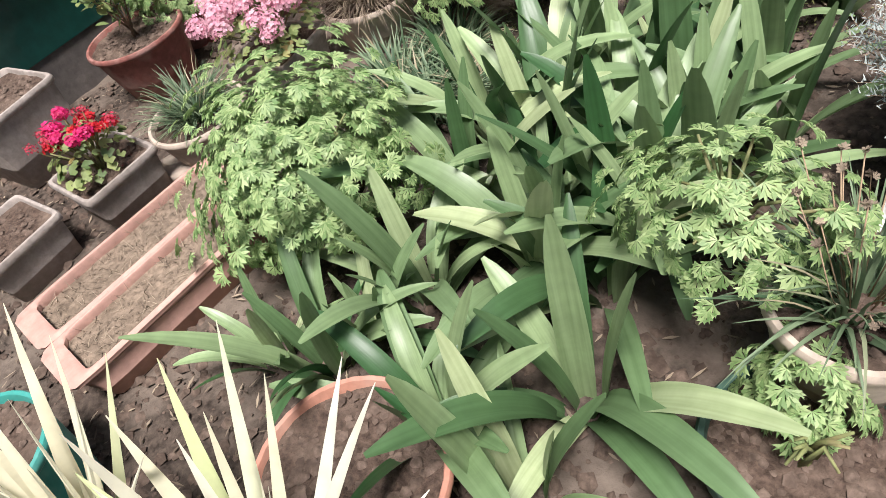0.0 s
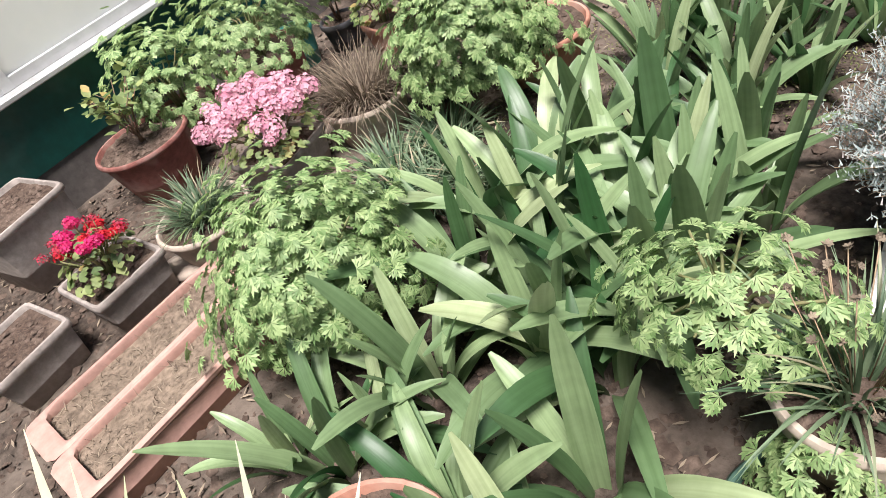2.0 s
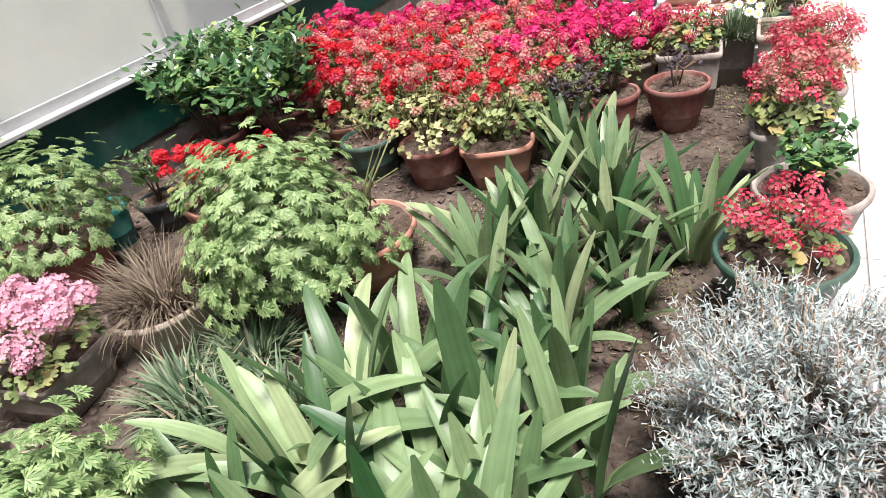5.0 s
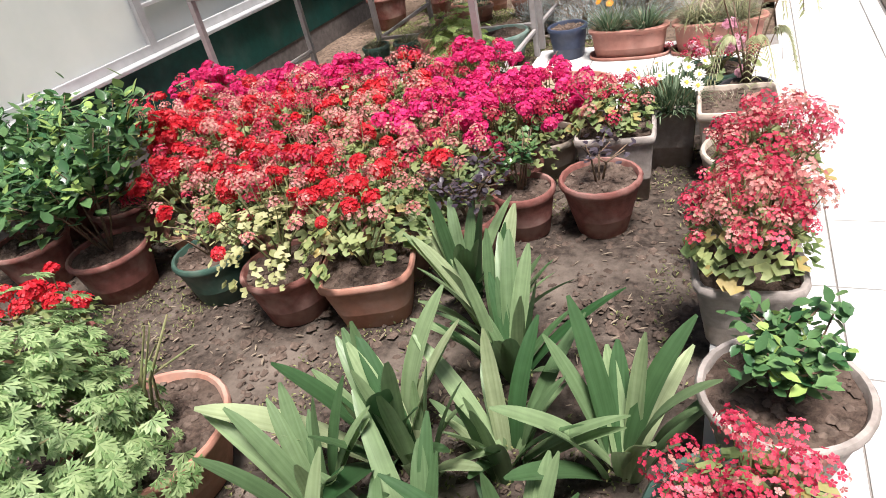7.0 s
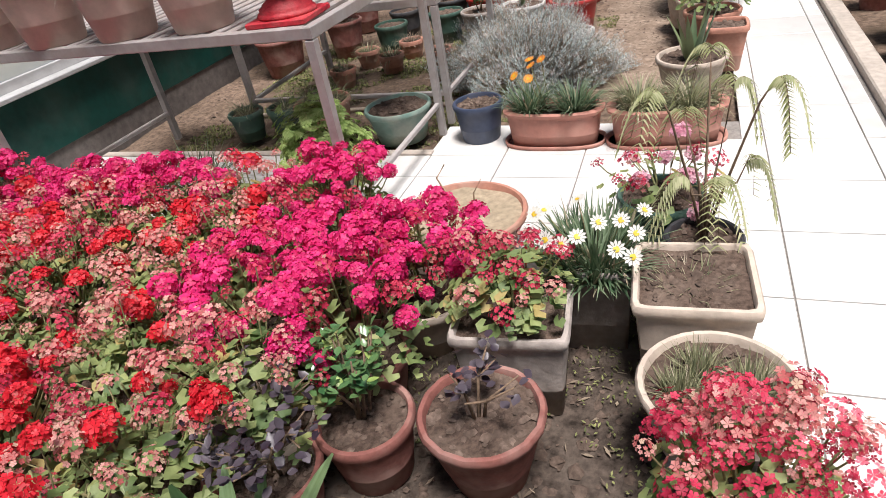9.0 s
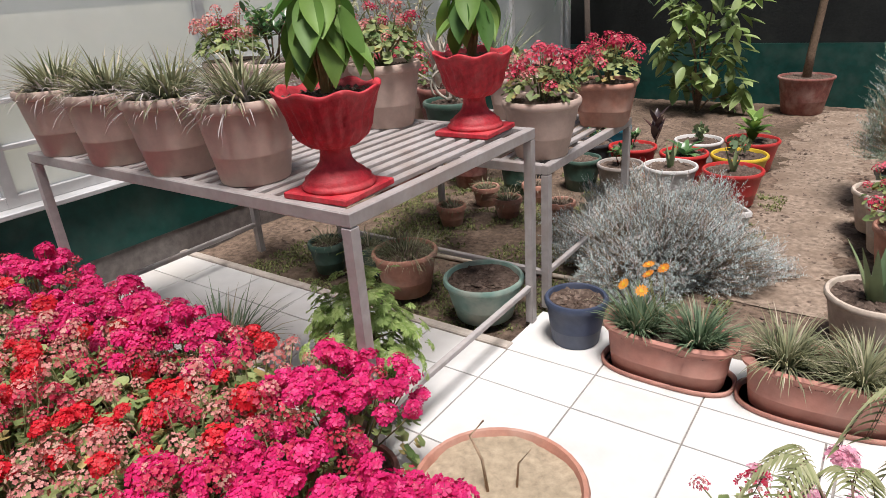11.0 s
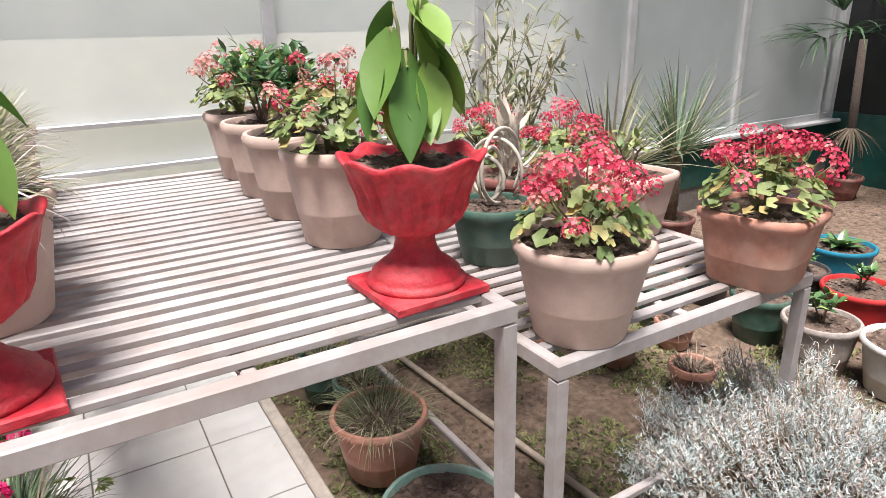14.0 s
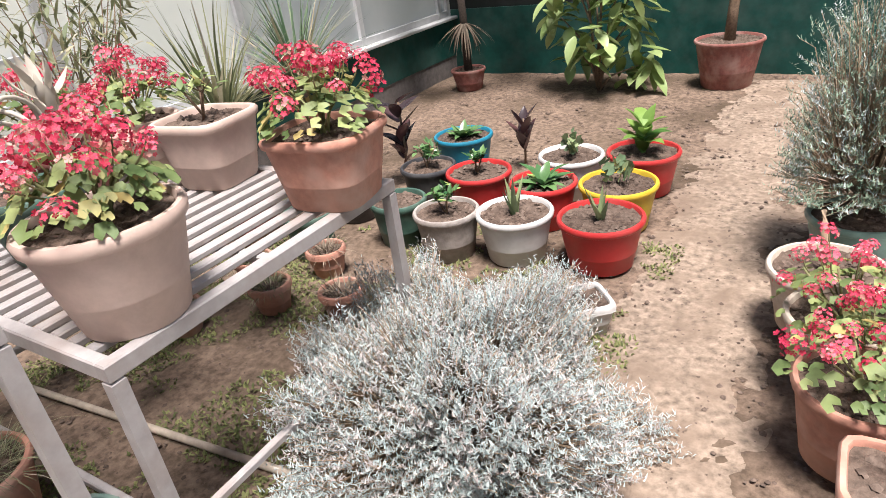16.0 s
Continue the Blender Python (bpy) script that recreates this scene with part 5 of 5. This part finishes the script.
for j in range(9):
    m = Mesh()
    m.blade((0, 0, 0.1 + 0.024 * j), j * 2.4, 0.17, 0.07, R.uniform(40, 80), R.uniform(10, 60), "oval", 0.3, 6)
    part("leaf", m, RUBBER, ob)
ob = thing("rubber_plant", -2.72, 5.28, FZ, 0, "rubber plant with burgundy leaves behind the bench", "plant")
m = Mesh()
m.tube([(0, 0, 0), (0.02, 0, 0.25), (0, 0.02, 0.55)], 0.01, 0.006, 6)
part("stem", m, BARK, ob)
for j in range(14):
    m = Mesh()
    m.blade((0, 0, 0.14 + 0.03 * j), j * 2.4, 0.2, 0.08, R.uniform(30, 80), R.uniform(10, 60), "oval", 0.3, 6)
    part("leaf", m, RUBBER, ob)
# tall leafy plant against the end wall
ob = thing("broad_leaved_tree", -2.2, 7.6, FZ, 0, "tall broad-leaved plant with drooping pale green leaves", "plant")
R.seed(250)
st = Mesh()
for k in range(11):
    a = k * 2.4
    x1, y1, z1 = 0.34 * math.cos(a), 0.22 * math.sin(a), 0.22 + 0.11 * k
    st.tube([(0, 0, 0), (x1 * 0.3, y1 * 0.3, z1 * 0.6), (x1, y1, z1)], 0.014, 0.005, 6)
    for j in range(22):
        m = Mesh()
        b = j * 2.4
        m.blade((x1 + R.uniform(-0.14, 0.14), y1 + R.uniform(-0.1, 0.1), z1 - 0.12 + 0.014 * j), b, R.uniform(0.18, 0.26), R.uniform(0.085, 0.115), R.uniform(-50, 15), R.uniform(10, 60), "oval", 0.35, 7)
        part("leaf", m, PALELEAF, ob)
stuff("branch", st, BARK, ob)
ob = potted("clay_pot", -1.2, 7.85, FZ, 0.27, 0.38, TERRA, "large clay pot with a bare trunk by the end wall", "potted plant")
m = Mesh()
m.tube([(0, 0, 0.34), (0.01, 0, 0.6), (0.06, 0, 1.2), (0.05, 0.05, 1.9)], 0.045, 0.03, 8)
part("trunk", m, BARK, ob)
# fan palm and spiky plants by the glass
ob = potted("fan_palm", -3.5, 7.6, FZ, 0.17, 0.2, TERRA, "potted palm with dark narrow fronds", "palm")
R.seed(260)
m = Mesh()
m.tube([(0, 0, 0.18), (0.02, 0, 0.7), (0, 0.03, 1.35)], 0.04, 0.03, 8)
part("trunk", m, surface("dark_bark", (0.06, 0.045, 0.035), 0.9, 0.4, 60, 0.5), ob)
m = Mesh()
for k in range(16):
    a, el = k * 2.4, R.uniform(-10, 65)
    c = V((0.4 * math.cos(a) * math.cos(radians(el)), 0.4 * math.sin(a) * math.cos(radians(el)), 1.35 + 0.4 * math.sin(radians(el))))
    for j in range(13):
        m.blade(tuple(c), a + (j - 6) * 0.17, R.uniform(0.5, 0.72), 0.03, el + R.uniform(-12, 12), R.uniform(20, 60), "lance", 0.3, 4)
stuff("frond", m, leafy("palm_leaf", (0.02, 0.06, 0.03), (0.08, 0.15, 0.07), 0.4, 0.15), ob)
m = Mesh()
for k in range(40):
    m.blade((0.03 * math.cos(k * 2.4), 0.03 * math.sin(k * 2.4), 0.62), k * 2.4, R.uniform(0.25, 0.38), 0.02, R.uniform(-60, -20), R.uniform(20, 50), "lance", 0.3, 4)
stuff("dead_frond", m, STRAW, ob, "dry hanging brown fronds")
for x, y, ln, n_, mt, sd in ((-3.1, 4.3, 0.62, 130, OLIVEGRASS, 265), (-3.3, 5.1, 0.6, 120, GRASS, 266)):
    ob = potted("spiky_palm", x, y, FZ, 0.16, 0.3, TERRA, "pot with spiky grey-green sword leaves", "palm")
    tuft_parts(ob, 0.74, n_, ln, 0.022, mt, rise=(15, 85), curl=(0, 40), spread=0.06, seed=sd)
    m = Mesh()
    m.tube([(0, 0, 0.26), (0.01, 0, 0.5), (0, 0, 0.76)], 0.04, 0.045, 8)
    part("trunk", m, BARK, ob)
ob = potted("oleander", -3.5, 3.9, FZ, 0.2, 0.3, TERRA, "tall narrow-leaved oleander by the glass", "potted plant")
shrub_parts(ob, 0.28, 0.45, 1.35, 420, 0.13, OLIVEGRASS, seed=267, trunk=7, wide=0.16)


# ---- path tiles, one by one ----
T0 = 0.4
tile = Mesh()
tile.box(0.003, T0 - 0.003, 0.003, T0 - 0.003, -0.012, 0.0, 0.0015)
TILE_ME = tile.data("tile", False)
TILE_ME.materials.append(TILE)
pave = thing("pavement", -0.02, 0, 0, 0, "pale glazed square path tiles", "pavement", kind="structure")


def strip_tile(x0, x1, y0, y1):
    m = Mesh()
    m.box(x0 + 0.003, x1 - 0.003, y0 + 0.003, y1 - 0.003, -0.012, 0.0, 0.0015)
    part("tile", m, TILE, pave, smooth=False)


for j in range(-15, 20):
    part("tile", TILE_ME, TILE, pave, at=pose(0, j * T0, 0))
    strip_tile(0.4, 0.499, j * T0, j * T0 + T0)
    strip_tile(-0.359 if j < 6 else -0.099, 0.0, j * T0, j * T0 + T0)
for i in range(-10, 0):
    for a, b in ((1.362, 1.6), (1.6, 2.0), (2.0, 2.24)):
        x0, x1 = i * T0, min((i + 1) * T0, -0.361)
        if x1 - x0 > 0.02:
            strip_tile(x0, x1, a, b)
for x0, x1 in ((-1.618, -1.2), (-1.2, -0.8), (-0.8, -0.361)):
    strip_tile(x0, x1, 2.24, 2.618)

# the pipe lying on the far bed
m = Mesh()
m.tube([(-3.3, 2.92, -0.02), (-2.3, 3.0, -0.025), (-1.3, 3.08, -0.025)], 0.014, 0.014, 8)
tagged(setting("water_pipe", m, PIPE, "dirty pale pipe lying on the damp soil", "pipe", True), kind="")
